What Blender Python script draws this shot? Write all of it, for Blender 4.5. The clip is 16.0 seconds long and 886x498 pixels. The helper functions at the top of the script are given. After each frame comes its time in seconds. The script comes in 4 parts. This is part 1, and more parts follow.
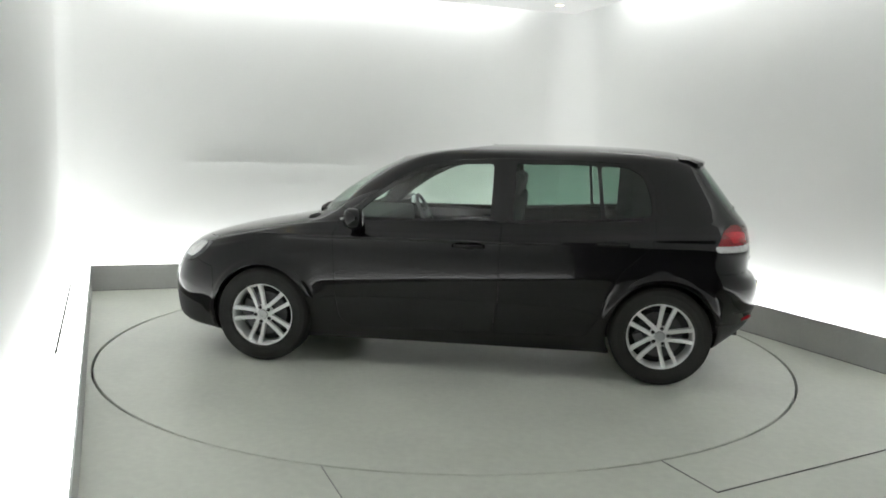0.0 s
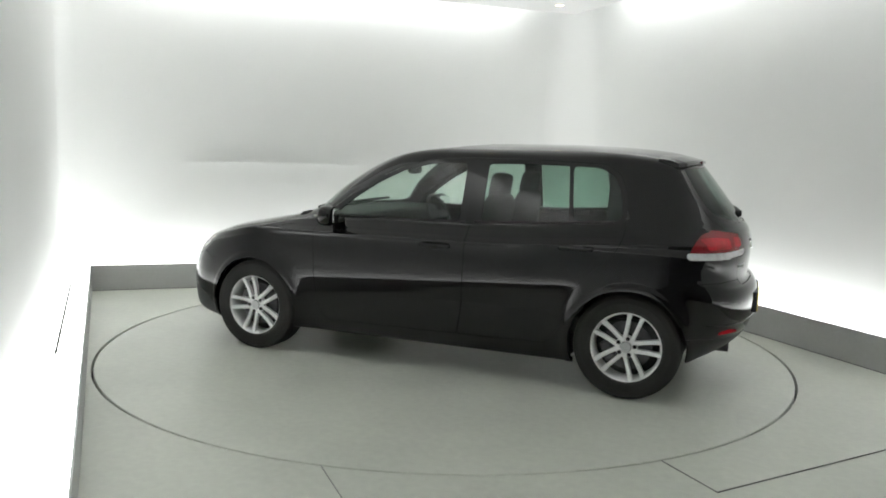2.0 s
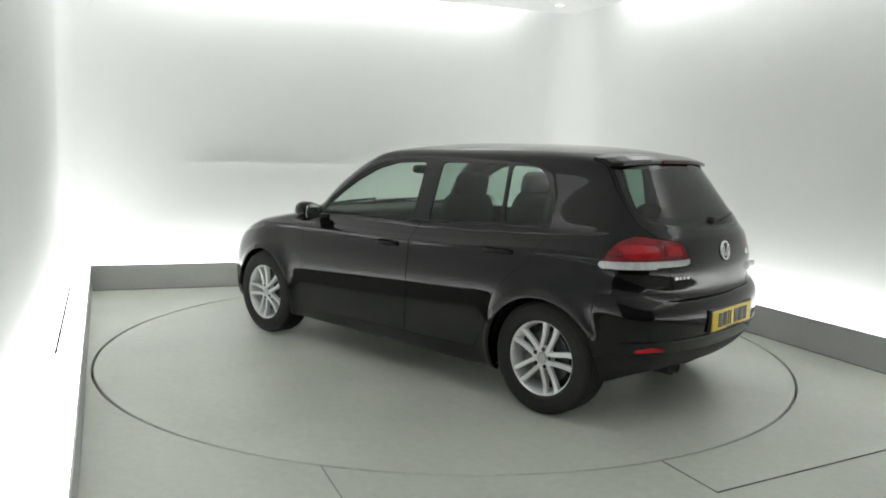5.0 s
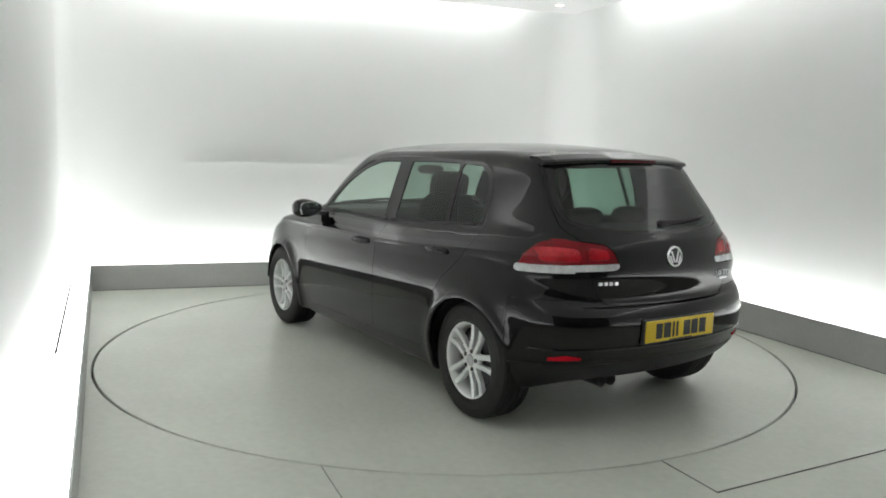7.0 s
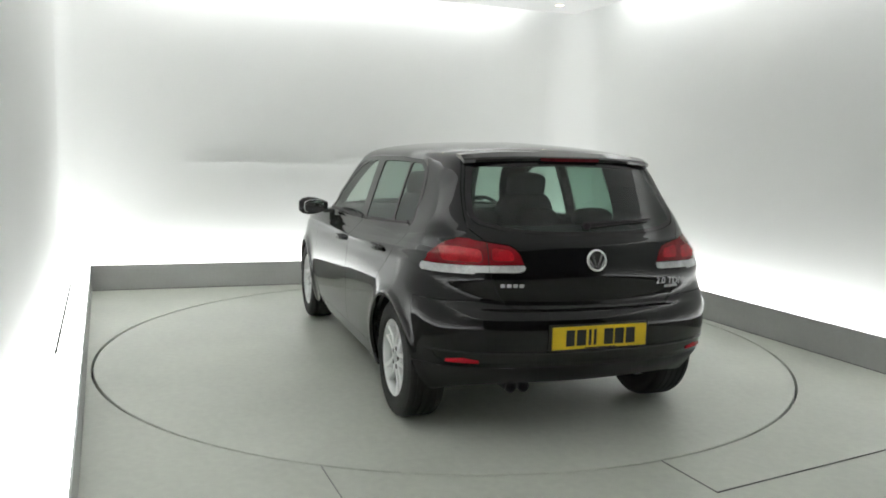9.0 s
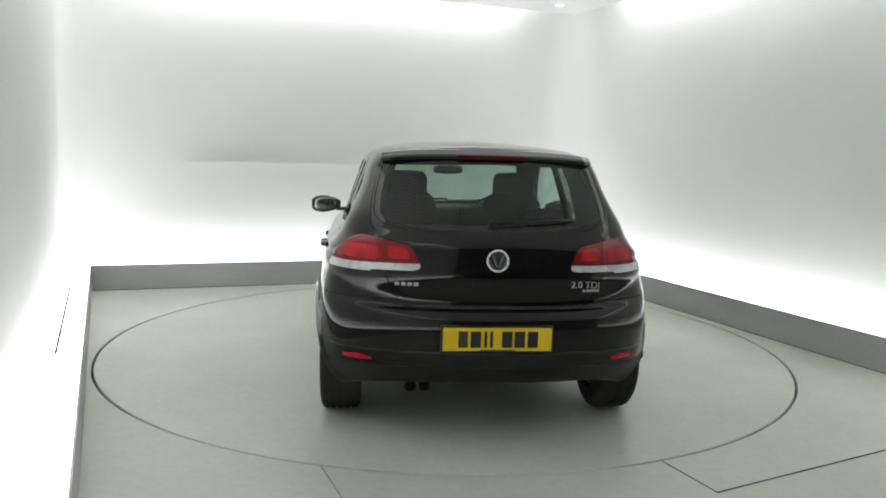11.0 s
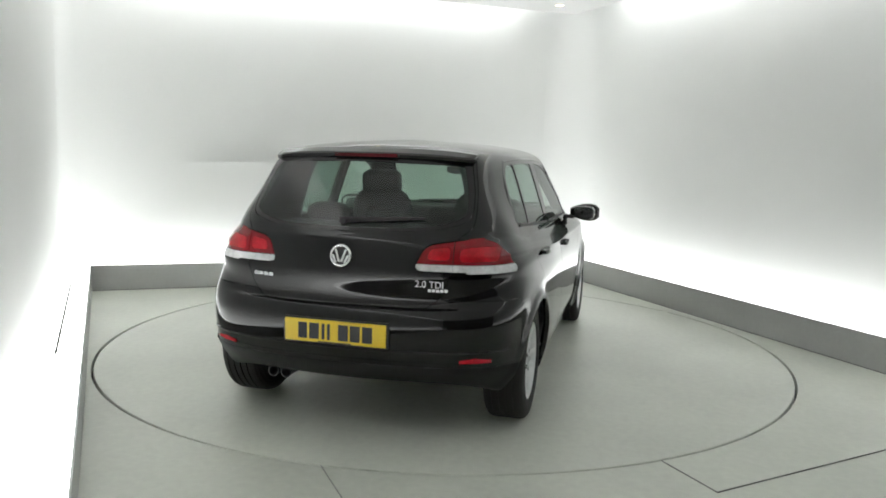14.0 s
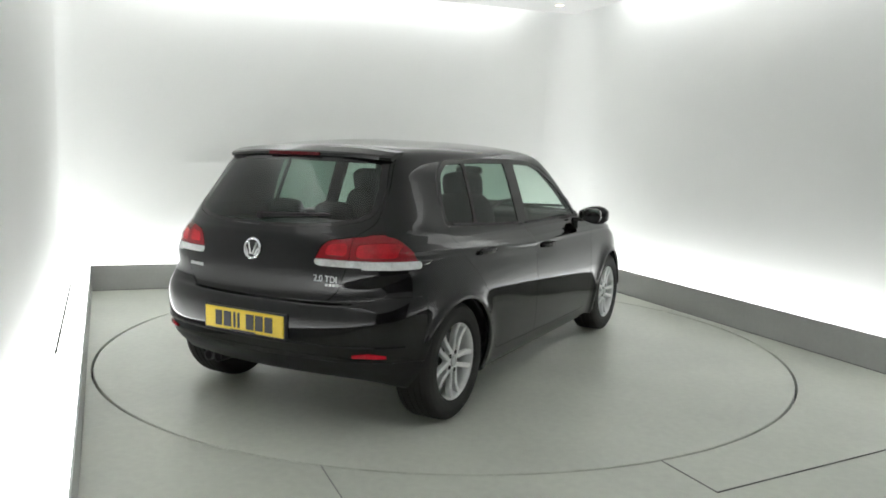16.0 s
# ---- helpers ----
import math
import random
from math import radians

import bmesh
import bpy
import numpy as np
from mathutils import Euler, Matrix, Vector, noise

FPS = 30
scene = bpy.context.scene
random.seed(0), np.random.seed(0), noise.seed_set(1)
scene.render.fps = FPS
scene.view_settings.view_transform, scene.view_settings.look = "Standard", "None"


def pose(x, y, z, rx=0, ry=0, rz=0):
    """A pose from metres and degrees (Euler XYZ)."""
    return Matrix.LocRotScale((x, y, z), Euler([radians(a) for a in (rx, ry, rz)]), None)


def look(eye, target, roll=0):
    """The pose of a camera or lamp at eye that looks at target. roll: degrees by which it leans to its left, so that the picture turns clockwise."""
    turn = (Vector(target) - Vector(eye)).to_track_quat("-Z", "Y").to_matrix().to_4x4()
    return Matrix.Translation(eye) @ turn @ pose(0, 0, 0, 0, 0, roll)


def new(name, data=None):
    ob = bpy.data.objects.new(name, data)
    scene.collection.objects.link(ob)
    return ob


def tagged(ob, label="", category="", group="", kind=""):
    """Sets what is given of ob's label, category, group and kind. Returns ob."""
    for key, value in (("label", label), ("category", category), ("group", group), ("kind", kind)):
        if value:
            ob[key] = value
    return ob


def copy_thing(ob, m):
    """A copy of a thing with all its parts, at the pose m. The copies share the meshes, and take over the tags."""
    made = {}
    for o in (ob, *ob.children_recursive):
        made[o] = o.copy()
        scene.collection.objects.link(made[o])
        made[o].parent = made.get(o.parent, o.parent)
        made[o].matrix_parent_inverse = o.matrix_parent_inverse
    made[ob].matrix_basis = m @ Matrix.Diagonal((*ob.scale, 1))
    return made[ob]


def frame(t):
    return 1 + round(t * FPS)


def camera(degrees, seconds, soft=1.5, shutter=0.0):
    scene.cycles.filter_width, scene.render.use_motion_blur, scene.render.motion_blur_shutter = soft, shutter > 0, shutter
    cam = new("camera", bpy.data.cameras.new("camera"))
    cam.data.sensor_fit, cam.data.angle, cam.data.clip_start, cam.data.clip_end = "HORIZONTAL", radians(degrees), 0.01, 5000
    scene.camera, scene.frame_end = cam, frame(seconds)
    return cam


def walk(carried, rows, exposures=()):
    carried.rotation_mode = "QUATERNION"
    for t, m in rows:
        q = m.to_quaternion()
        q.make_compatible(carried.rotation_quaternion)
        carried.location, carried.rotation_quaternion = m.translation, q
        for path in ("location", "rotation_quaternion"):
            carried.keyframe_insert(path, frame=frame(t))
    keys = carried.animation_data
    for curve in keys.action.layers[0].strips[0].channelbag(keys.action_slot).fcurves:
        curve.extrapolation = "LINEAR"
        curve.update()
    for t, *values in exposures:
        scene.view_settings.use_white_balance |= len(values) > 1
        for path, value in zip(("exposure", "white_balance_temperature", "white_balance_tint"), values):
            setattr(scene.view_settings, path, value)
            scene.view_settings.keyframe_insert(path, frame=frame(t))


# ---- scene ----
# camera: it hangs still beside the wall of the booth
cam = camera(59.77, 16.0, soft=1.8)
EYE = (0.0, -5.713, 1.433)
AIM = look(EYE, (EYE[0] - 0.00506 * 6, EYE[1] + 0.99187 * 6, EYE[2] - 0.12718 * 6), 1.53)
walk(cam, [(0.0, AIM), (16.0, AIM)], [(0.0, 0.0), (16.0, 0.0)])

# light levels
world = bpy.data.worlds.new("booth_world")
world.use_nodes = True
world.node_tree.nodes["Background"].inputs[0].default_value = (0.5, 0.52, 0.5, 1)
world.node_tree.nodes["Background"].inputs[1].default_value = 0.02
scene.world = world
LOW_STRIP = 9.6      # cove along the foot of the walls
HIGH_STRIP = 12.6     # cove above the hung ceiling
SPOT_GLOW = 14.0     # downlights


# ---- materials ----
def nodes_of(name):
    m = bpy.data.materials.new(name)
    m.use_nodes = True
    return m, m.node_tree.nodes, m.node_tree.links, m.node_tree.nodes["Principled BSDF"]


def surface(name, colour, rough=0.5, metal=0.0, coat=0.0, coat_rough=0.03, vary=0.1, scale=3.0, fine=60.0, bump=0.0, stain=None, spec=0.5):
    """A surface with grain at two scales, a varied gloss and a fine relief."""
    m, n, l, b = nodes_of(name)
    b.inputs["Metallic"].default_value = metal
    b.inputs["Coat Weight"].default_value = coat
    b.inputs["Coat Roughness"].default_value = coat_rough
    b.inputs["Specular IOR Level"].default_value = spec
    tc = n.new("ShaderNodeTexCoord")
    big, small = n.new("ShaderNodeTexNoise"), n.new("ShaderNodeTexNoise")
    big.inputs["Scale"].default_value, big.inputs["Detail"].default_value = scale, 5
    small.inputs["Scale"].default_value, small.inputs["Detail"].default_value = fine, 4
    for t in (big, small):
        l.new(tc.outputs["Object"], t.inputs["Vector"])
    add = n.new("ShaderNodeMath")
    add.operation = "MULTIPLY_ADD"
    l.new(big.outputs["Fac"], add.inputs[0])
    add.inputs[1].default_value = 0.7
    mul = n.new("ShaderNodeMath")
    mul.operation = "MULTIPLY"
    l.new(small.outputs["Fac"], mul.inputs[0])
    mul.inputs[1].default_value = 0.3
    l.new(mul.outputs[0], add.inputs[2])
    ramp = n.new("ShaderNodeValToRGB")
    ramp.color_ramp.elements[0].position, ramp.color_ramp.elements[1].position = 0.3, 0.7
    lo = stain or tuple(c * (1 - vary) for c in colour)
    ramp.color_ramp.elements[0].color = (*lo, 1)
    ramp.color_ramp.elements[1].color = (*(min(1, c * (1 + vary * 0.6)) for c in colour), 1)
    l.new(add.outputs[0], ramp.inputs[0])
    l.new(ramp.outputs[0], b.inputs["Base Color"])
    mr = n.new("ShaderNodeMapRange")
    mr.inputs[3].default_value, mr.inputs[4].default_value = rough * 0.85, min(1, rough * 1.15)
    l.new(big.outputs["Fac"], mr.inputs[0])
    l.new(mr.outputs[0], b.inputs["Roughness"])
    if bump:
        bp = n.new("ShaderNodeBump")
        bp.inputs["Strength"].default_value, bp.inputs["Distance"].default_value = bump, 0.002
        l.new(small.outputs["Fac"], bp.inputs["Height"])
        l.new(bp.outputs[0], b.inputs["Normal"])
    return m


def glow(name, colour, strength):
    m, n, l, b = nodes_of(name)
    e = n.new("ShaderNodeEmission")
    e.inputs[0].default_value, e.inputs[1].default_value = (*colour, 1), strength
    l.new(e.outputs[0], n["Material Output"].inputs[0])
    return m


def pane(name, tint, rough=0.0):
    """A thin tinted pane: clear through, with a mirror gloss that grows towards grazing."""
    m, n, l, b = nodes_of(name)
    tr, gl, mix, lw = n.new("ShaderNodeBsdfTransparent"), n.new("ShaderNodeBsdfGlossy"), n.new("ShaderNodeMixShader"), n.new("ShaderNodeLayerWeight")
    tr.inputs[0].default_value = (*tint, 1)
    gl.inputs["Roughness"].default_value = rough
    lw.inputs[0].default_value = 0.5
    p5, am = n.new("ShaderNodeMath"), n.new("ShaderNodeMath")
    p5.operation, am.operation = "POWER", "MULTIPLY_ADD"
    p5.inputs[1].default_value, am.inputs[1].default_value, am.inputs[2].default_value = 5, 0.90, 0.065
    l.new(lw.outputs["Facing"], p5.inputs[0])
    l.new(p5.outputs[0], am.inputs[0])
    l.new(am.outputs[0], mix.inputs[0])
    l.new(tr.outputs[0], mix.inputs[1])
    l.new(gl.outputs[0], mix.inputs[2])
    l.new(mix.outputs[0], n["Material Output"].inputs[0])
    return m


WALL = surface("white_wall_paint", (0.80, 0.81, 0.80), 0.55, vary=0.03, scale=0.8, fine=90, bump=0.05)
CEIL = surface("ceiling_paint", (0.80, 0.80, 0.80), 0.6, vary=0.03, scale=0.7)
PLINTH = surface("grey_plinth_paint", (0.50, 0.505, 0.495), 0.45, vary=0.10, scale=2.0, fine=40, bump=0.08)
FLOOR = surface("grey_floor_paint", (0.650, 0.674, 0.602), 0.36, vary=0.17, scale=0.9, fine=22, bump=0.06)
DISC = surface("turntable_paint", (0.650, 0.674, 0.602), 0.33, vary=0.17, scale=1.0, fine=22, bump=0.06)
# for the unseen front wall: dark so that the car's flank reflects dark
UNSEEN_DARK = surface("dark_grey_wall", (0.10, 0.10, 0.10), 0.7)
JOINT = surface("dark_joint", (0.04, 0.042, 0.04), 0.7)
SEAM = surface("grey_seam", (0.10, 0.105, 0.10), 0.7)
FAINT = surface("faint_seam", (0.30, 0.31, 0.29), 0.6)
LED_LOW = glow("cove_light_low", (0.985, 1.0, 0.985), LOW_STRIP)
LED_HIGH = glow("cove_light_high", (0.985, 1.0, 0.985), HIGH_STRIP)
SPOT = glow("warm_downlight", (1.0, 0.84, 0.48), SPOT_GLOW)
PAINT = surface("black_car_paint", (0.004, 0.004, 0.005), 0.06, vary=0.15, scale=1.5, fine=400, spec=0.46)
TRIM = surface("black_plastic_trim", (0.011, 0.011, 0.012), 0.5, spec=0.35, vary=0.2, scale=8, fine=300, bump=0.15)
PIANO = surface("gloss_black_pillar", (0.008, 0.008, 0.009), 0.06, vary=0.1)
RUBBER = surface("tyre_rubber", (0.026, 0.026, 0.025), 0.7, vary=0.35, scale=9, fine=150, bump=0.3, spec=0.3)
ALLOY = surface("silver_alloy", (0.82, 0.83, 0.83), 0.32, metal=0.28, vary=0.08, scale=12)
CHROME = surface("chrome", (0.85, 0.86, 0.87), 0.08, metal=1.0, vary=0.03)
LETTER = surface("satin_silver", (0.55, 0.56, 0.57), 0.32, metal=0.8, vary=0.05)
STEEL = surface("brake_steel", (0.12, 0.12, 0.125), 0.45, metal=0.9, vary=0.3, scale=20)
CLOTH = surface("dark_seat_cloth", (0.025, 0.026, 0.027), 0.9, vary=0.25, scale=10, fine=350, bump=0.4)
CABIN = surface("dark_cabin_plastic", (0.02, 0.021, 0.022), 0.6, vary=0.2, scale=7, fine=200, bump=0.2)
# paler than the cabin: light on the shelf is put into its grey
SHELF = surface("lit_shelf_felt", (0.085, 0.088, 0.088), 0.9, vary=0.2, scale=9, fine=300, bump=0.3)
# strong mottle: the lens's uneven glow is put into the red
RED = surface("red_lens", (0.55, 0.011, 0.022), 0.10, vary=0.5, scale=10, fine=90)
REDDARK = surface("deep_red_lens", (0.25, 0.005, 0.012), 0.12, vary=0.25, scale=14, fine=90)
DIMRED = surface("unlit_red_lens", (0.085, 0.004, 0.008), 0.12, vary=0.2, scale=20)
HEADLENS = surface("headlight_lens", (0.16, 0.165, 0.17), 0.06, metal=0.5, vary=0.5, scale=18, fine=60)
CLEARLENS = surface("clear_lens", (0.72, 0.73, 0.73), 0.10, vary=0.45, scale=13, fine=120)
YELLOW = surface("yellow_plate", (0.84, 0.60, 0.02), 0.35, vary=0.06, scale=8)
INK = surface("black_plate_ink", (0.02, 0.02, 0.02), 0.4)
GLASS_F = pane("green_front_glass", (0.80, 0.90, 0.84))
GLASS_R = pane("dark_rear_glass", (0.36, 0.48, 0.42))
GLASS_W = pane("clear_windscreen_glass", (0.78, 0.88, 0.82))


# ---- mesh helpers ----
def mesh_of(name, verts, faces, material, smooth=False):
    me = bpy.data.meshes.new(name)
    me.from_pydata([tuple(v) for v in verts], [], [tuple(f) for f in faces])
    me.materials.append(material)
    if smooth:
        me.polygons.foreach_set("use_smooth", [True] * len(me.polygons))
    me.update()
    return me


def part(name, bm, material, parent, label="", smooth=False):
    """Link a bmesh, or a ready mesh, as one object under a thing or a part."""
    if isinstance(bm, bmesh.types.BMesh):
        me = bpy.data.meshes.new(name)
        bmesh.ops.recalc_face_normals(bm, faces=bm.faces)
        bm.to_mesh(me)
        bm.free()
        me.materials.append(material)
        if smooth:
            me.polygons.foreach_set("use_smooth", [True] * len(me.polygons))
    else:
        me = bm
    ob = new(name, me)
    if parent:
        ob.parent = parent
    return tagged(ob, label)


def box(bm, x0, x1, y0, y1, z0, z1, bevel=0.0, seg=2):
    r = bmesh.ops.create_cube(bm, size=1.0, matrix=Matrix.Translation(((x0 + x1) / 2, (y0 + y1) / 2, (z0 + z1) / 2)) @ Matrix.Diagonal((x1 - x0, y1 - y0, z1 - z0, 1)))
    if bevel:
        es = {e for v in r["verts"] for e in v.link_edges}
        bmesh.ops.bevel(bm, geom=list(es), offset=bevel, segments=seg, affect="EDGES", profile=0.5)
    return bm


def prism(bm, outline, z0, z1):
    """An upright slab over an outline of (x, y) corners."""
    lo = [bm.verts.new((x, y, z0)) for x, y in outline]
    hi = [bm.verts.new((x, y, z1)) for x, y in outline]
    bm.faces.new(lo[::-1])
    bm.faces.new(hi)
    for i in range(len(lo)):
        j = (i + 1) % len(lo)
        bm.faces.new((lo[i], lo[j], hi[j], hi[i]))
    return bm


def lathe(bm, profile, axis="Y", steps=48, centre=(0, 0, 0)):
    """Turn a profile of (radius, along) about an axis."""
    rings = []
    for r, a in profile:
        ring = []
        for i in range(steps):
            c, s = math.cos(2 * math.pi * i / steps) * r, math.sin(2 * math.pi * i / steps) * r
            p = {"Y": (c, a, s), "X": (a, c, s), "Z": (c, s, a)}[axis]
            ring.append(bm.verts.new(Vector(p) + Vector(centre)))
        rings.append(ring)
    for a, b in zip(rings, rings[1:]):
        for i in range(steps):
            j = (i + 1) % steps
            bm.faces.new((a[i], a[j], b[j], b[i]))
    return rings


# ---- the booth ----
BL, BR = Vector((-3.405, 1.57)), Vector((1.383, 3.319))
DL, DR = Vector((0.409, -0.9126)), Vector((0.385, -0.9229))
DB = (BR - BL).normalized()
REACH = 9.6
FL_, FR_ = BL + DL * REACH, BR + DR * REACH
NB, NL, NR = Vector((-DB.y, DB.x)), Vector((DL.y, -DL.x)), Vector((-DR.y, DR.x))   # outward
if NL.x > 0:
    NL = -NL
if NR.x < 0:
    NR = -NR
DF = (FR_ - FL_).normalized()
NF = Vector((DF.y, -DF.x))


def meet(p, u, q, v):
    """Where two lines in the plan cross."""
    det = u.x * v.y - u.y * v.x
    k = ((q.x - p.x) * v.y - (q.y - p.y) * v.x) / det
    return p + u * k


def loop(g, gf=None):
    """The booth's outline pushed outward by g: back left, back right, front right, front left."""
    gf = g if gf is None else gf
    b, l, r, f = BL + NB * g, BL + NL * g, BR + NR * g, FL_ + NF * gf
    return [meet(b, DB, l, DL), meet(b, DB, r, DR), meet(f, DF, r, DR), meet(f, DF, l, DL)]


def quad_slab(name, p, q, r, s, z0, z1, material, label, category="wall"):
    ob = part(name, prism(bmesh.new(), [p, q, r, s], z0, z1), material, None, label)
    return tagged(ob, category=category, kind="structure")


TOP, HUNG = 3.40, 3.0
GAP = 0.26
W0, W1 = loop(GAP, 0.0), loop(GAP + 0.15, 0.15)
wall_back = quad_slab("wall_back", W0[0], W0[1], W1[1], W1[0], 0, TOP, WALL, "smooth white painted wall washed by cove light")
wall_right = quad_slab("wall_right", W0[1], W0[2], W1[2], W1[1], 0, TOP, WALL, "smooth white painted wall washed by cove light")
# added behind the camera, out of view; its grey darkens the car's reflections
wall_front = quad_slab("wall_front", W0[2], W0[3], W1[3], W1[2], 0, TOP, UNSEEN_DARK, "unseen dark wall added to close the booth and darken reflections")
wall_left = quad_slab("wall_left", W0[3], W0[0], W1[0], W1[3], 0, TOP, WALL, "smooth white painted wall beside the light trough")


def corner_fillet(p, u, v, r, name):
    """A rounded inner corner between two walls that run off along u and v."""
    bm = bmesh.new()
    c = p + u * r + v * r
    arc = [c - u * r * math.cos(a) - v * r * math.sin(a) for a in [math.pi / 2 * k / 14 for k in range(15)]]
    prism(bm, [p - u * 0.05 - v * 0.05] + [p - u * 0.05 + v * r] + arc + [p + u * r - v * 0.05], 0.16, TOP)
    bm.faces.ensure_lookup_table()
    ob = part(name, bm, WALL, None, smooth=False)
    tagged(ob, "rounded white corner between two walls", "wall", kind="structure")
    ob.data.polygons.foreach_set("use_smooth", [abs(q.normal.z) < 0.5 for q in ob.data.polygons])
    ob.data.set_sharp_from_angle(angle=radians(35))


PH = 0.245
corner_fillet(W0[1], -DB, DR, 0.45, "wall_corner_right")
corner_fillet(W0[0], DB, DL, 0.16, "wall_corner_left")
part("ceiling", prism(bmesh.new(), loop(GAP + 0.15, 0.15), TOP, TOP + 0.1), CEIL, None)
tagged(bpy.data.objects["ceiling"], "white upper ceiling above the hung panel", "ceiling", kind="structure")
part("hung_ceiling", prism(bmesh.new(), loop(-0.01, -0.06), HUNG, HUNG + 0.09), CEIL, None)
tagged(bpy.data.objects["hung_ceiling"], "white hung ceiling panel with downlights", "ceiling", kind="structure")

# plinth, with a lit cover between it and the wall
P0, P1 = loop(0.0, -0.02), loop(0.010, -0.02)
for nm, i, j in (("plinth_back", 0, 1), ("plinth_right", 1, 2), ("plinth_left", 3, 0)):
    quad_slab(nm, P0[i], P0[j], P1[j], P1[i], 0, PH, PLINTH, "low grey painted plinth along the wall", "plinth")
C0, C1 = loop(0.012, -0.02), loop(GAP - 0.002, -0.02)
for i, j in ((0, 1), (1, 2), (3, 0)):
    ob = part("light_trough", prism(bmesh.new(), [C0[i], C0[j], C1[j], C1[i]], 0.11, 0.15), LED_LOW, None)
    tagged(ob, "glowing white light trough behind the plinth", "cove light", "cove lights", kind="structure")
S0, S1 = loop(0.156, -0.02), loop(0.172, -0.02)
a, b = S0[0] + DL * 0.05, S0[0] + DL * 3.15
c, d = S1[0] + DL * 3.15, S1[0] + DL * 0.05
quad_slab("trough_joint", a, b, c, d, 0.149, 0.156, JOINT, "thin grey joint in the lit trough cover", "joint")

# cove strips that lie on the hung ceiling's edge and wash the upper walls
H0, H1 = loop(-0.055, -0.3), loop(0.025, -0.3)


def high_strip(i, j, a, b):
    p, q, r, s = H0[i], H0[j], H1[j], H1[i]
    ob = part("cove_strip", prism(bmesh.new(), [p.lerp(q, a), p.lerp(q, b), s.lerp(r, b), s.lerp(r, a)], HUNG + 0.10, HUNG + 0.13), LED_HIGH, None)
    tagged(ob, "white light strip above the hung ceiling's edge", "cove light", "cove lights", kind="structure")


high_strip(0, 1, 0.04, 0.88)
high_strip(1, 2, 0.07, 0.95)
high_strip(0, 3, 0.04, 0.95)

# floor with the round pit of the turntable
R_TABLE, R_PIT = 2.427, 2.443


def build_floor():
    outer = loop(GAP + 0.15, 0.15)
    n = 180
    verts, faces = [], []
    for i in range(n):
        a = 2 * math.pi * i / n
        way = Vector((math.cos(a), math.sin(a)))
        best = 1e9
        for k in range(4):
            p, q = outer[k], outer[(k + 1) % 4]
            e = q - p
            det = way.x * -e.y + way.y * e.x
            if abs(det) > 1e-9:
                t = (p.x * -e.y + p.y * e.x) / det
                u = (way.x * p.y - way.y * p.x) / det
                if t > 0 and -1e-6 <= u <= 1 + 1e-6:
                    best = min(best, t)
        verts += [(way.x * R_PIT, way.y * R_PIT, -0.06), (way.x * R_PIT, way.y * R_PIT, 0), (way.x * best, way.y * best, 0)]
    for i in range(n):
        j = (i + 1) % n
        faces += [(3 * i + 1, 3 * i + 2, 3 * j + 2, 3 * j + 1), (3 * i, 3 * i + 1, 3 * j + 1, 3 * j)]
    ob = part("floor", mesh_of("floor", verts, faces, FLOOR), None, None)
    tagged(ob, "smooth grey-green painted floor with faint scuffs", "floor", kind="structure")
    pit = bmesh.new()
    lathe(pit, [(R_PIT + 0.02, -0.06), (0.001, -0.06)], "Z", 96)
    tagged(part("pit_floor", pit, JOINT, None), "dark pit under the turntable", "floor", kind="structure")


build_floor()
disc = bmesh.new()
lathe(disc, [(0.001, 0.0), (R_TABLE - 0.030, 0.0), (R_TABLE - 0.030, -0.05), (0.001, -0.05)], "Z", 180)
turntable = tagged(new("turntable"), "round grey painted turntable flush with the floor", "turntable")
part("deck", disc, DISC, turntable)
edge = bmesh.new()
lathe(edge, [(R_TABLE - 0.030, 0.0), (R_TABLE - 0.004, 0.0), (R_TABLE, -0.004), (R_TABLE, -0.05)], "Z", 180)
part("edge_band", edge, DISC, turntable)


def floor_joint(p, q, w=0.008, material=None):
    p, q = Vector(p), Vector(q)
    d = (q - p).normalized()
    n = Vector((-d.y, d.x)) * w / 2
    ob = part("floor_joint", prism(bmesh.new(), [p - n, q - n, q + n, p + n], -0.002, 0.0035), material or SEAM, None)
    tagged(ob, "thin dark joint between floor plates", "floor joint", "floor joints", kind="structure")


floor_joint((-0.543, -2.38), (-0.18, -3.21), 0.004, FAINT)
floor_joint((1.044, -2.208), (1.195, -2.540), 0.004, FAINT)
floor_joint((1.195, -2.540), (2.70, -1.735), 0.006)

for p, q, nrm in ((BR, BR + DR * 8.0, NR), (BL, BR, NB)):
    floor_joint(p - nrm * 0.004, q - nrm * 0.004, 0.010)

# downlights: the back right one is seen, the other five are added
for line in range(2):
    for k in range(3):
        base = BL.lerp(BR, (0.087, 0.5, 0.913)[k]) + (DL + DR) / 2 * (0.42 + line * 2.1)
        lampbody = bmesh.new()
        lathe(lampbody, [(0.058, HUNG - 0.001), (0.058, HUNG - 0.006), (0.044, HUNG - 0.006), (0.040, HUNG - 0.001)], "Z", 24, (base.x, base.y, 0))
        lamp = new("downlight")
        part("bezel", lampbody, CEIL, lamp)
        lens = bmesh.new()
        lathe(lens, [(0.040, HUNG - 0.003), (0.001, HUNG - 0.003)], "Z", 24, (base.x, base.y, 0))
        part("lens", lens, SPOT, lamp, "warm glowing lens")
        tagged(lamp, "small recessed warm downlight in the hung ceiling", "downlight", "ceiling downlights")

# slim ledge on the back wall
la, lb = W0[0] + DB * 1.135, W0[0] + DB * 3.2
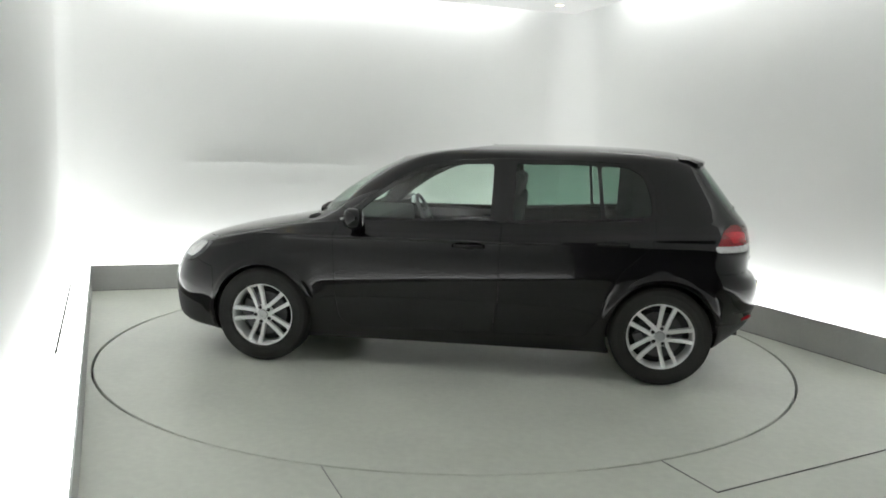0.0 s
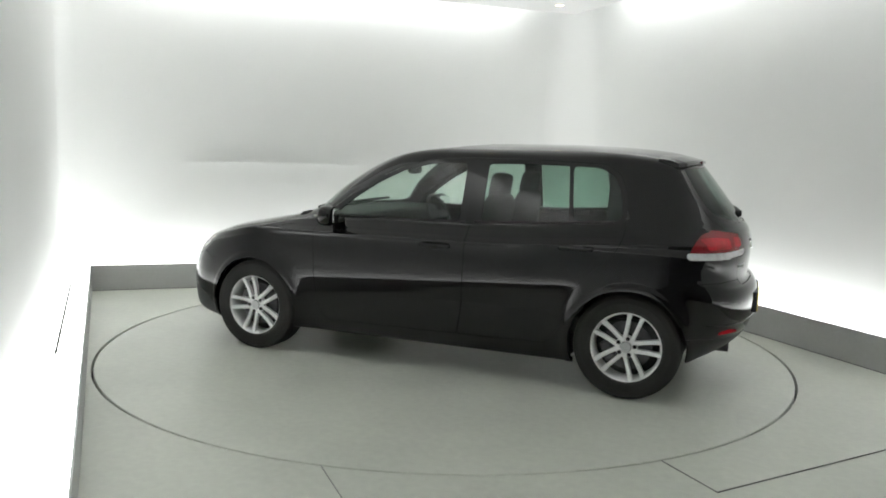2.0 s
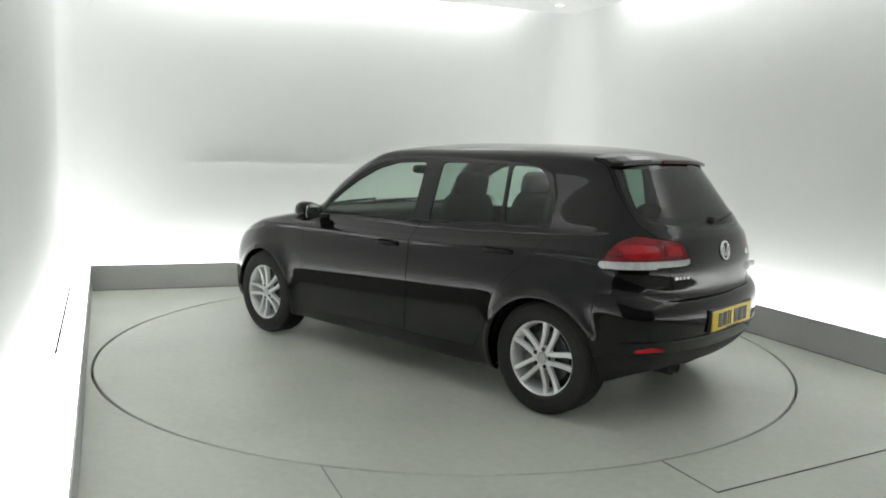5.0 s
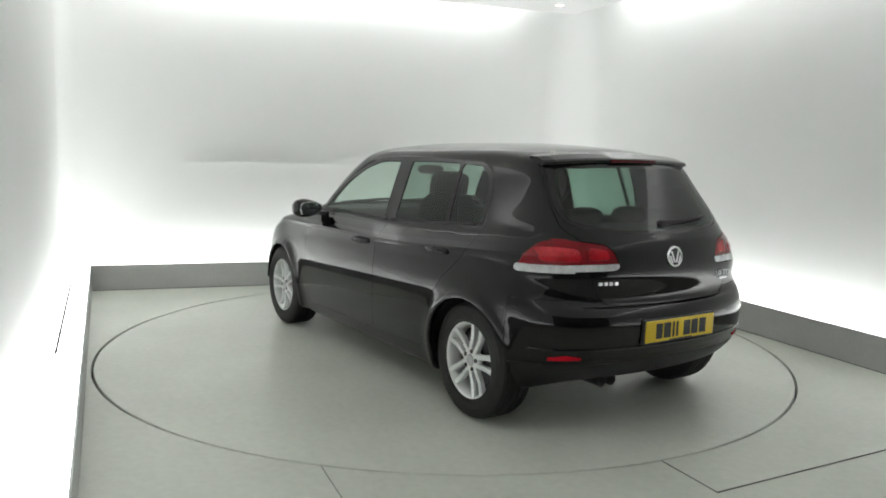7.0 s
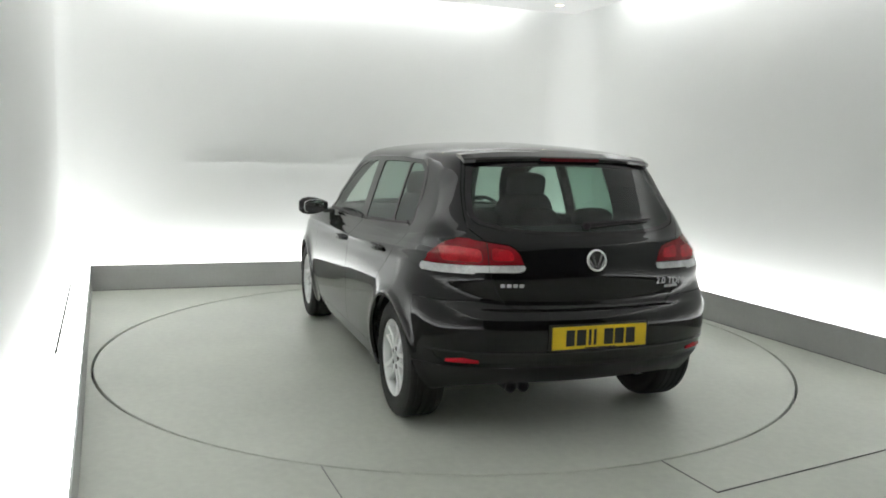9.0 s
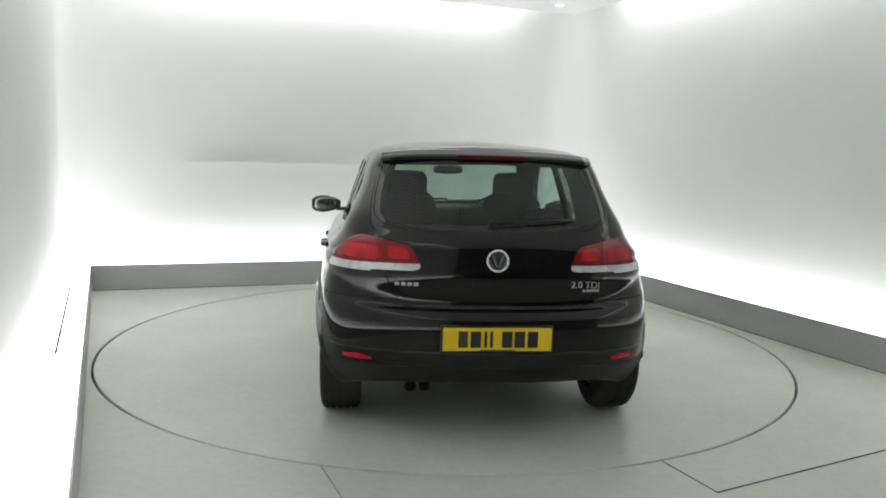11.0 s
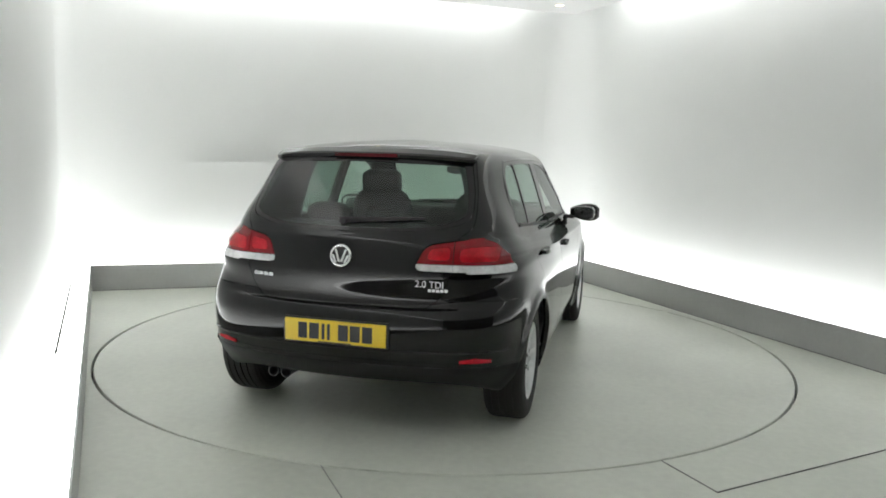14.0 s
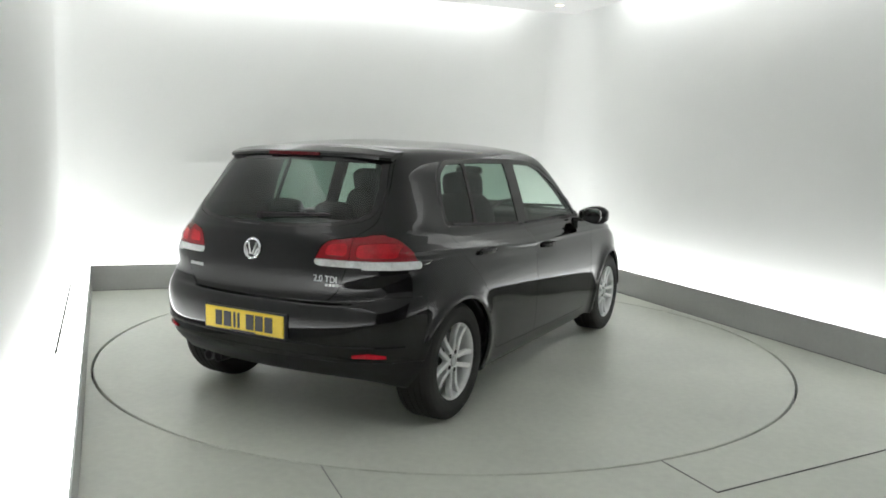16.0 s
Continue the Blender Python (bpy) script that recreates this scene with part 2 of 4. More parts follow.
quad_slab("wall_ledge", la - NB * 0.028, lb - NB * 0.028, lb + NB * 0.002, la + NB * 0.002, 1.232, 1.250, WALL, "slim white ledge along the back wall", "ledge")

# ---- the car ----
# its own space: x forward, y to its left, z up; the origin lies on the ground amid the wheelbase
AXLE, WHEEL_R, WHEEL_Y = 1.289, 0.316, 0.862
ARCH_R, ARCH_Z = 0.340, 0.318
XM = -0.15


def ease(a, b, x):
    t = np.clip((x - a) / (b - a), 0, 1)
    return t * t * (3 - 2 * t)


# a body row: z at nose, flank and tail; x at nose and tail; half width; squareness of nose and tail; where the flank's height begins to change
ROWS = []


def row(zf, zs, zr, xf, xr, w, pf, pr, xa=0.8, xb=-1.2):
    ROWS.append((zf, zs, zr, xf, xr, w, pf, pr, xa, xb))


row(0.205, 0.185, 0.283, 2.01, -1.74, 0.800, 11, 11, 1.5, -1.45)
row(0.212, 0.195, 0.290, 2.09, -1.83, 0.832, 11, 11, 1.5, -1.45)
row(0.250, 0.245, 0.318, 2.135, -1.890, 0.850, 11, 11, 1.5, -1.45)
row(0.350, 0.350, 0.390, 2.160, -1.945, 0.873, 10, 13, 1.5, -1.45)
row(0.440, 0.450, 0.475, 2.170, -1.975, 0.885, 9.5, 13, 1.4, -1.4)
row(0.515, 0.545, 0.560, 2.168, -1.985, 0.890, 9, 13, 1.3, -1.4)
row(0.580, 0.630, 0.625, 2.155, -1.980, 0.892, 8.5, 13, 1.3, -1.4)
row(0.640, 0.730, 0.668, 2.125, -1.958, 0.884, 8.5, 13, 1.2, -1.4)
row(0.690, 0.810, 0.702, 2.085, -1.918, 0.870, 8.5, 13, 1.2, -1.6)
row(0.730, 0.868, 0.830, 2.040, -1.926, 0.856, 8.5, 13, 1.0, -1.5)
row(0.765, 0.905, 0.920, 1.980, -1.918, 0.832, 9, 12, 1.0, -1.2)
row(0.797, 0.930, 0.988, 1.890, -1.904, 0.812, 10, 12, 0.9, -1.1)
row(0.850, 0.948, 1.020, 1.700, -1.884, 0.797, 13, 13, 0.8, -1.0)
row(0.900, 0.958, 1.036, 1.450, -1.872, 0.790, 13, 14, 0.7, -1.0)
row(0.948, 0.964, 1.048, 1.205, -1.862, 0.786, 13, 15, 0.6, -1.0)
row(0.985, 0.970, 1.060, 1.085, -1.851, 0.782, 12, 16, 0.4, -1.0)
row(1.050, 1.005, 1.098, 1.010, -1.820, 0.768, 13, 18, 0.3, -0.9)
row(1.155, 1.110, 1.165, 0.880, -1.770, 0.735, 14, 21, 0.2, -0.9)
row(1.255, 1.215, 1.255, 0.735, -1.705, 0.702, 14, 23, 0.2, -0.9)
row(1.340, 1.315, 1.340, 0.575, -1.637, 0.668, 14, 24, 0.1, -0.9)
row(1.394, 1.390, 1.392, 0.425, -1.592, 0.632, 13, 22, 0.0, -1.0)
row(1.422, 1.430, 1.424, 0.290, -1.535, 0.580, 10, 14, 0.0, -1.0)
row(1.442, 1.456, 1.450, 0.150, -1.450, 0.480, 6, 8, -0.1, -0.9)
row(1.462, 1.476, 1.470, -0.02, -1.300, 0.320, 5, 6, -0.2, -0.8)
row(1.476, 1.487, 1.483, -0.20, -1.100, 0.150, 4, 4, -0.3, -0.7)
row(1.486, 1.492, 1.489, -0.40, -0.900, 0.000, 4, 4, -0.5, -0.8)


def spread(tab, k):
    """A table of rows, drawn smooth through its lines with k steps from line to line."""
    out = []
    n = len(tab)
    for i in range(n - 1):
        p0, p1, p2, p3 = tab[max(i - 1, 0)], tab[i], tab[i + 1], tab[min(i + 2, n - 1)]
        for j in range(k):
            t = j / k
            out.append(0.5 * (2 * p1 + (p2 - p0) * t + (2 * p0 - 5 * p1 + 4 * p2 - p3) * t * t + (3 * p1 - p0 - 3 * p2 + p3) * t ** 3))
    out.append(tab[-1])
    return np.array(out)


NS = 430


def row_curve(r):
    zf, zs, zr, xf, xr, w, pf, pr, xa, xb = r
    w = max(w, 0.0)
    a = np.linspace(0, np.pi / 2, 900)
    front = np.stack([XM + (xf - XM) * np.cos(a) ** (2 / pf), w * np.sin(a)], 1)
    back = np.stack([XM + (xr - XM) * np.cos(a[::-1]) ** (2 / pr), w * np.sin(a[::-1])], 1)
    c = np.concatenate([front, back[1:]])
    d = np.concatenate([[0], np.cumsum(np.hypot(*np.diff(c, axis=0).T))])
    s = np.linspace(0, d[-1], NS)
    x, y = np.interp(s, d, c[:, 0]), np.interp(s, d, c[:, 1])
    # bowed screens, and a flank that slims towards both ends
    x = x - 0.09 * ease(0.96, 1.05, zf) * (y / 0.7) ** 2 * ease(0.0, 0.5, x)
    x = x + 0.035 * ease(0.95, 1.08, zr) * (y / 0.7) ** 2 * ease(-1.1, -1.7, x)
    y = y * (1 - 0.018 * ease(1.5, 2.1, x) - (0.030 + 0.095 * ease(0.98, 1.30, zr)) * ease(-0.6, -1.9, x))
    z = zs + (zf - zs) * ease(xa, xf, x) + (zr - zs) * ease(xb, xr, x)
    return np.stack([x, y, z], 1)


def body_grid():
    rows = spread(np.array(ROWS, float), 8)
    g = np.array([row_curve(r) for r in rows])
    x, y, z = g[..., 0], g[..., 1], g[..., 2]
    side = ease(0.55, 0.72, y) * ease(1.85, 1.45, x) * ease(-1.85, -1.45, x)
    # the widest line of the flank climbs towards the tail
    g[..., 2] += -0.040 * np.clip(x, -1.1, 1.1) * np.exp(-((z - 0.62) / 0.12) ** 2) * side
    # an upright flank up to a sharp shoulder line from headlight to tail lamp
    shoulder = ease(0.50, 0.66, y) * ease(1.80, 1.35, x) * ease(-2.00, -1.66, x)
    climb = 0.058 * ease(-0.2, -1.7, x) - 0.012 * ease(0.0, 1.6, x)
    g[..., 1] += shoulder * np.interp(z - climb, [0.66, 0.73, 0.80, 0.850, 0.872, 0.882, 0.903, 0.950], [0, 0.001, 0.005, 0.012, 0.022, 0.017, 0.008, 0])
    # flared wheel arches with a turned lip
    for cx in (AXLE, -AXLE):
        d = np.hypot(g[..., 0] - cx, g[..., 2] - ARCH_Z)
        flare = (0.015 * np.exp(-((d - ARCH_R) / 0.065) ** 2) + 0.008 * ease(0.382, 0.366, d)) * (g[..., 1] > 0.6)
        g[..., 1] += flare
    right = g[:, -2:0:-1].copy()
    right[..., 1] *= -1
    return np.concatenate([g, right], 1)


class Shell:
    """The closed skin of the body, from which panels and panes are cut exactly along outlines."""

    def __init__(self):
        g = body_grid()
        nk, nc = g.shape[:2]
        v = g.reshape(-1, 3)
        _, first, inv = np.unique(np.round(v, 5), axis=0, return_index=True, return_inverse=True)
        idx = inv.reshape(-1).reshape(nk, nc)
        nxt = np.roll(idx, -1, axis=1)
        f = np.stack([idx[:-1], nxt[:-1], nxt[1:], idx[1:]], -1).reshape(-1, 4)
        f = f[(f[:, 0] != f[:, 2]) & (f[:, 1] != f[:, 3])]
        self.v = v[first].copy()
        self.f = np.concatenate([f, np.repeat(f[:, 3:], 8, axis=1)], 1)
        self.owner = np.array(["body"] * len(self.f), dtype=object)

    def centres(self):
        m = np.ones(self.f.shape, bool)
        m[:, 1:] = self.f[:, 1:] != self.f[:, :-1]
        return (self.v[self.f] * m[..., None]).sum(1) / m.sum(1)[:, None]

    def normals(self):
        p = self.v[self.f]
        fn = np.cross(p, np.roll(p, -1, axis=1)).sum(1)
        n = np.zeros_like(self.v)
        for k in range(4):
            np.add.at(n, self.f[:, k], fn)
        return n / np.maximum(1e-12, np.linalg.norm(n, axis=1))[:, None]

    def cut(self, name, outline, view, keep, over=None):
        """Split all faces along an outline, seen along an axis, and give those within it to a panel."""
        ax = {"side": (0, 2), "end": (1, 2), "top": (0, 1)}[view]
        o = np.array(outline, float)
        a, b = o, np.roll(o, -1, axis=0)
        c = self.centres()
        lo, hi = o.min(0) - 0.04, o.max(0) + 0.04
        cand = keep(c) & (c[:, ax[0]] > lo[0]) & (c[:, ax[0]] < hi[0]) & (c[:, ax[1]] > lo[1]) & (c[:, ax[1]] < hi[1])
        if over is not None:
            cand &= np.isin(self.owner, over)
        cand = np.where(cand)[0]
        used = np.unique(self.f[cand])
        p = self.v[used][:, ax]
        best, inside = np.full(len(p), 1e9), np.zeros(len(p), bool)
        for s, e in zip(a, b):
            t = np.clip(((p - s) @ (e - s)) / max(1e-12, (e - s) @ (e - s)), 0, 1)
            best = np.minimum(best, np.hypot(*(p - s - t[:, None] * (e - s)).T))
            inside ^= ((s[1] > p[:, 1]) != (e[1] > p[:, 1])) & (p[:, 0] < (e[0] - s[0]) * (p[:, 1] - s[1]) / (e[1] - s[1] + 1e-12) + s[0])
        best[best < 0.0006] = 0
        sd = np.zeros(len(self.v))
        sd[used] = np.where(inside, -best, best)
        fs = sd[self.f[cand]]
        whole = (fs <= 0).all(1)
        self.owner[cand[whole]] = name
        mixed = cand[(fs < 0).any(1) & (fs > 0).any(1)]
        cuts, fresh, rows_, owners = {}, [], [], []
        for i in mixed:
            ring = list(dict.fromkeys(self.f[i].tolist()))
            ins, out = [], []
            for q, r in zip(ring, ring[1:] + ring[:1]):
                if sd[q] <= 0:
                    ins.append(q)
                if sd[q] >= 0:
                    out.append(q)
                if sd[q] * sd[r] < 0:
                    k = (min(q, r), max(q, r))
                    if k not in cuts:
                        cuts[k] = len(self.v) + len(fresh)
                        fresh.append(self.v[k[0]] + (self.v[k[1]] - self.v[k[0]]) * sd[k[0]] / (sd[k[0]] - sd[k[1]]))
                    ins.append(cuts[k])
                    out.append(cuts[k])
            if len(ins) < 3:
                continue
            if len(out) < 3:
                self.owner[i] = name
                continue
            pad = lambda u: (u + [u[-1]] * 12)[:12]
            self.f[i] = pad(out)
            rows_.append(pad(ins))
            owners.append(name)
        if rows_:
            self.v = np.concatenate([self.v, np.array(fresh).reshape(-1, 3)])
            self.f = np.concatenate([self.f, np.array(rows_)])
            self.owner = np.concatenate([self.owner, np.array(owners, dtype=object)])

    def make(self, name, owner, material, parent, label="", gap=0.0022, depth=0.014, push=0.0):
        """The faces of one owner as a part, drawn in by the gap, with a folded edge; its shading follows the whole skin."""
        f = self.f[self.owner == owner]
        if not len(f):
            return None
        used, loc = np.unique(f, return_inverse=True)
        n = self.n[used]
        v = self.v[used] + n * push
        faces = [tuple(dict.fromkeys(q)) for q in loc.reshape(f.shape).tolist()]
        edges = {}
        for q in faces:
            for a, b in zip(q, q[1:] + q[:1]):
                k = (min(a, b), max(a, b))
                edges[k] = None if k in edges else (a, b, q)
        rim, shift = [e for e in edges.values() if e], {}
        for a, b, q in rim:
            t = v[b] - v[a]
            w = v[list(q)].mean(0) - (v[a] + v[b]) / 2
            w = w - t * (w @ t) / max(1e-12, t @ t)
            w = w / max(1e-9, np.linalg.norm(w)) * np.linalg.norm(t)
            for k in (a, b):
                shift[k] = shift.get(k, 0) + w
        low, extra, bent = {}, [], []
        for k, w in shift.items():
            w = w / max(1e-9, np.linalg.norm(w))
            v[k] = v[k] + w * gap
            low[k] = len(v) + len(extra)
            extra += [v[k], v[k] - n[k] * depth]
            bent += [n[k] * 0.4 - w, -w]
        faces += [(low[b], low[a], low[a] + 1, low[b] + 1) for a, b, q in rim]
        if extra:
            v, n = np.concatenate([v, np.array(extra)]), np.concatenate([n, np.array(bent)])
        n = n / np.maximum(1e-9, np.linalg.norm(n, axis=1))[:, None]
        me = mesh_of(name, v, faces, material, smooth=True)
        me.normals_split_custom_set_from_vertices(n.tolist())
        return part(name, me, None, parent, label)


def circle(cx, cz, r, n=64, a0=0.0, a1=2 * math.pi):
    return [(cx + r * math.cos(a0 + (a1 - a0) * i / n), cz + r * math.sin(a0 + (a1 - a0) * i / n)) for i in range(n)]


def rounded(points, r, n=5):
    """An outline with its corners rounded."""
    out = []
    m = len(points)
    for i in range(m):
        p, c, q = Vector(points[i - 1]), Vector(points[i]), Vector(points[(i + 1) % m])
        a = c + (p - c).normalized() * min(r, (p - c).length * 0.45)
        b = c + (q - c).normalized() * min(r, (q - c).length * 0.45)
        for k in range(n + 1):
            t = k / n
            out.append(tuple(a * (1 - t) ** 2 + c * 2 * t * (1 - t) + b * t * t))
    return out


car = new("hatchback_car")
tagged(car, "glossy black five-door hatchback car standing on the turntable", "car")

FRONT_PANE = rounded([(0.700, 0.988), (0.560, 1.108), (0.400, 1.216), (0.230, 1.300), (0.050, 1.345), (-0.205, 1.356), (-0.200, 0.996)], 0.03)
REAR_PANE = rounded([(-0.345, 1.000), (-0.350, 1.358), (-0.600, 1.362), (-0.862, 1.360), (-0.897, 1.026)], 0.022)
FIXED_PANE = rounded([(-0.925, 1.030), (-0.890, 1.360), (-1.060, 1.352), (-1.150, 1.300), (-1.200, 1.180), (-1.214, 1.050)], 0.035)
SURROUND = rounded([(0.790, 0.975), (0.600, 1.118), (0.420, 1.236), (0.230, 1.326), (0.050, 1.374), (-0.25, 1.386), (-0.70, 1.388), (-1.085, 1.376), (-1.180, 1.318), (-1.232, 1.185), (-1.245, 1.032), (-0.30, 0.980)], 0.03)
FRONT_DOOR = rounded([(0.790, 0.980), (0.815, 0.860), (0.790, 0.500), (0.760, 0.330), (0.700, 0.272), (-0.235, 0.282), (-0.270, 0.500), (-0.272, 1.150), (0.450, 1.150), (0.640, 1.060)], 0.02)
REAR_DOOR = rounded([(-0.276, 1.150), (-0.274, 0.500), (-0.239, 0.282), (-0.820, 0.292), (-0.905, 0.420), (-0.960, 0.620), (-1.060, 0.740), (-1.200, 0.860), (-1.236, 0.960), (-1.236, 1.020), (-1.200, 1.100)], 0.02)
half = [(0.0, 1.050), (0.300, 1.056), (0.440, 1.070), (0.540, 1.096), (0.566, 1.128), (0.550, 1.230), (0.512, 1.358), (0.0, 1.370)]
REAR_GLASS = rounded(half + [(-y, z) for y, z in half[-2:0:-1]], 0.03)
half = [(0.0, 1.036), (0.300, 1.042), (0.450, 1.054), (0.565, 1.082), (0.592, 1.128), (0.576, 1.235), (0.535, 1.385), (0.0, 1.394)]
GLASS_EDGE = rounded(half + [(-y, z) for y, z in half[-2:0:-1]], 0.03)
half = [(0.0, 0.680), (0.430, 0.683), (0.492, 0.735), (0.535, 0.850), (0.540, 1.000), (0.608, 1.060), (0.608, 1.130), (0.590, 1.240), (0.548, 1.398), (0.0, 1.412)]
TAILGATE = rounded(half + [(-y, z) for y, z in half[-2:0:-1]], 0.03)


def lamp_outline(s):
    return rounded([(s * 0.362, 0.872), (s * 0.395, 0.860), (s * 0.90, 0.852), (s * 0.90, 1.015), (s * 0.640, 1.016), (s * 0.430, 0.985), (s * 0.395, 0.955)], 0.018)


LAMP_SIDE = rounded([(-1.590, 0.880), (-1.606, 0.850), (-2.10, 0.848), (-2.10, 1.018), (-1.712, 1.014), (-1.658, 0.992), (-1.630, 0.945), (-1.612, 0.895)], 0.018)


def fair(sh, owners, ax):
    """Lay all vertices of some panes on one low-order sheet along an axis."""
    k = np.unique(sh.f[np.isin(sh.owner, owners)])
    x, y, z = sh.v[k].T
    if ax == 0:
        a = np.stack([np.ones(len(k)), z, z * z, y * y, y * y * z, y ** 4], 1)
    else:
        a = np.stack([np.ones(len(k)), x, z, x * x, x * z, z * z, x ** 3, x * x * z], 1)
    flat = a @ np.linalg.lstsq(a, sh.v[k, ax], rcond=None)[0]
    hold = 1 - ease(0.45, 0.57, np.abs(y)) if ax == 0 else 1.0
    sh.v[k, ax] += np.clip(flat - sh.v[k, ax], -0.012, 0.012) * hold


def build_shell():
    sh = Shell()
    flank = lambda s: (lambda p: (p[:, 1] * s > 0.35) & (p[:, 0] > -1.42) & (p[:, 0] < 1.9))
    rear = lambda p: p[:, 0] < -1.42
    # wheel openings
    for s in (1, -1):
        for cx in (AXLE, -AXLE):
            sh.cut("gone", circle(cx, ARCH_Z, ARCH_R), "side", lambda p, s=s: p[:, 1] * s > 0.45)
    # side panes, black surround and doors
    for s, tag in ((1, "L"), (-1, "R")):
        sh.cut("front_door_glass" + tag, FRONT_PANE, "side", flank(s))
        sh.cut("rear_door_glass" + tag, REAR_PANE, "side", flank(s), ["body"])
        sh.cut("fixed_glass" + tag, FIXED_PANE, "side", flank(s), ["body"])
        sh.cut("surround" + tag, SURROUND, "side", flank(s), ["body"])
        sh.cut("front_door" + tag, FRONT_DOOR, "side", flank(s), ["body"])
        sh.cut("rear_door" + tag, REAR_DOOR, "side", flank(s), ["body"])
    # windscreen
    sh.cut("windscreen", rounded([(-0.690, 1.004), (0.690, 1.004), (0.585, 1.240), (0.520, 1.372), (0.0, 1.395), (-0.520, 1.372), (-0.585, 1.240)], 0.04), "end", lambda p: (p[:, 0] > 0.2) & (p[:, 2] > 1.0), ["body"])
    # tail lamps, rear glass, tailgate
    for s, tag in ((1, "L"), (-1, "R")):
        near, far = (lambda p, s=s: (p[:, 0] < -1.70) & (p[:, 1] * s > 0.3) & (np.abs(p[:, 1]) < 0.66)), (lambda p, s=s: (p[:, 1] * s > 0.60) & (p[:, 0] < -1.5))
        sh.cut("outer" + tag, lamp_outline(s), "end", near, ["body"])
        sh.cut("outer" + tag, LAMP_SIDE, "side", far, ["body"])
        clear = [(s * 0.2, 0.80), (s * 0.90, 0.80), (s * 0.90, 0.888), (s * 0.66, 0.890), (s * 0.2, 0.898)]
        sh.cut("outer_clear" + tag, clear, "end", lambda p, s=s: (p[:, 0] < -1.5) & (p[:, 1] * s > 0.3), ["outer" + tag])
        inner = [(s * 0.2, 0.80), (s * 0.538, 0.80), (s * 0.538, 1.1), (s * 0.2, 1.1)]
        sh.cut("inner" + tag, inner, "end", lambda p, s=s: (p[:, 0] < -1.5) & (p[:, 1] * s > 0.3), ["outer" + tag])
        sh.cut("outer_core" + tag, rounded([(s * 0.566, 0.905), (s * 0.735, 0.905), (s * 0.735, 0.972), (s * 0.660, 0.976), (s * 0.566, 0.966)], 0.02), "end", lambda p, s=s: (p[:, 0] < -1.62) & (p[:, 1] * s > 0.3), ["outer" + tag])
        sh.cut("inner_core" + tag, rounded([(s * 0.415, 0.915), (s * 0.522, 0.912), (s * 0.522, 0.976), (s * 0.430, 0.964)], 0.02), "end", lambda p, s=s: (p[:, 0] < -1.62) & (p[:, 1] * s > 0.3), ["inner" + tag])
        sh.cut("inner_clear" + tag, inner, "end", lambda p, s=s: (p[:, 0] < -1.5) & (p[:, 1] * s > 0.3), ["outer_clear" + tag])
    sh.cut("rear_glass", REAR_GLASS, "end", rear, ["body"])
    sh.cut("glass_edge", GLASS_EDGE, "end", rear, ["body"])
    sh.cut("tailgate", TAILGATE, "end", rear, ["body"])
    # lower skirts in plain plastic, and the bumpers
    sh.cut("rear_bumper", [(-1.0, 0.34), (1.0, 0.34), (1.0, 0.720), (0.485, 0.720), (0.430, 0.683), (-0.430, 0.683), (-0.485, 0.720), (-1.0, 0.720)], "end", lambda p: p[:, 0] < -1.60, ["body"])
    sh.cut("rear_skirt", [(-1.0, 0.0), (1.0, 0.0), (1.0, 0.40), (-1.0, 0.40)], "end", lambda p: p[:, 0] < -1.60, ["body", "rear_bumper"])
    half = [(1.075, 0.0), (1.045, 0.35), (0.985, 0.66), (1.10, 0.735), (1.50, 0.735), (1.78, 0.690), (1.93, 0.600), (2.035, 0.380), (2.055, 0.0)]
    sh.cut("bonnet", rounded(half + [(x, -y) for x, y in half[-2:0:-1]], 0.03), "top", lambda p: (p[:, 0] > 0.85) & (p[:, 2] > 0.70) & (p[:, 2] < 1.0), ["body"])
    sh.cut("front_skirt", [(1.60, 0.0), (3, 0.0), (3, 0.435), (2.08, 0.425), (1.90, 0.385), (1.74, 0.345), (1.70, 0.300), (1.60, 0.270)], "side", lambda p: p[:, 0] > 1.64, ["body"])
    sh.cut("front_bumper", [(1.60, 0.25), (3, 0.25), (3, 0.61), (1.90, 0.625), (1.80, 0.66), (1.66, 0.62)], "side", lambda p: p[:, 0] > 1.64, ["body"])
    for s, tag in ((1, "L"), (-1, "R")):
        sh.cut("head" + tag, rounded([(1.655, 0.812), (1.740, 0.700), (1.850, 0.640), (2.2, 0.615), (2.2, 0.715), (2.02, 0.750), (1.82, 0.796)], 0.02), "side", lambda p, s=s: (p[:, 0] > 1.66) & (p[:, 1] * s > 0.40), ["body", "bonnet"])
        sh.cut("reflector" + tag, rounded([(1.735, 0.772), (1.790, 0.702), (1.870, 0.662), (1.955, 0.664), (1.945, 0.720), (1.840, 0.765)], 0.02), "side", lambda p, s=s: (p[:, 0] > 1.66) & (p[:, 1] * s > 0.40), ["head" + tag])
    # fair the panes: one smooth sheet each
    fair(sh, ["rear_glass", "glass_edge"], 0)
    fair(sh, ["windscreen"], 0)
    for tag in ("L", "R"):
        fair(sh, ["front_door_glass" + tag, "rear_door_glass" + tag, "fixed_glass" + tag, "surround" + tag], 1)
    sh.n = sh.normals()
    return sh


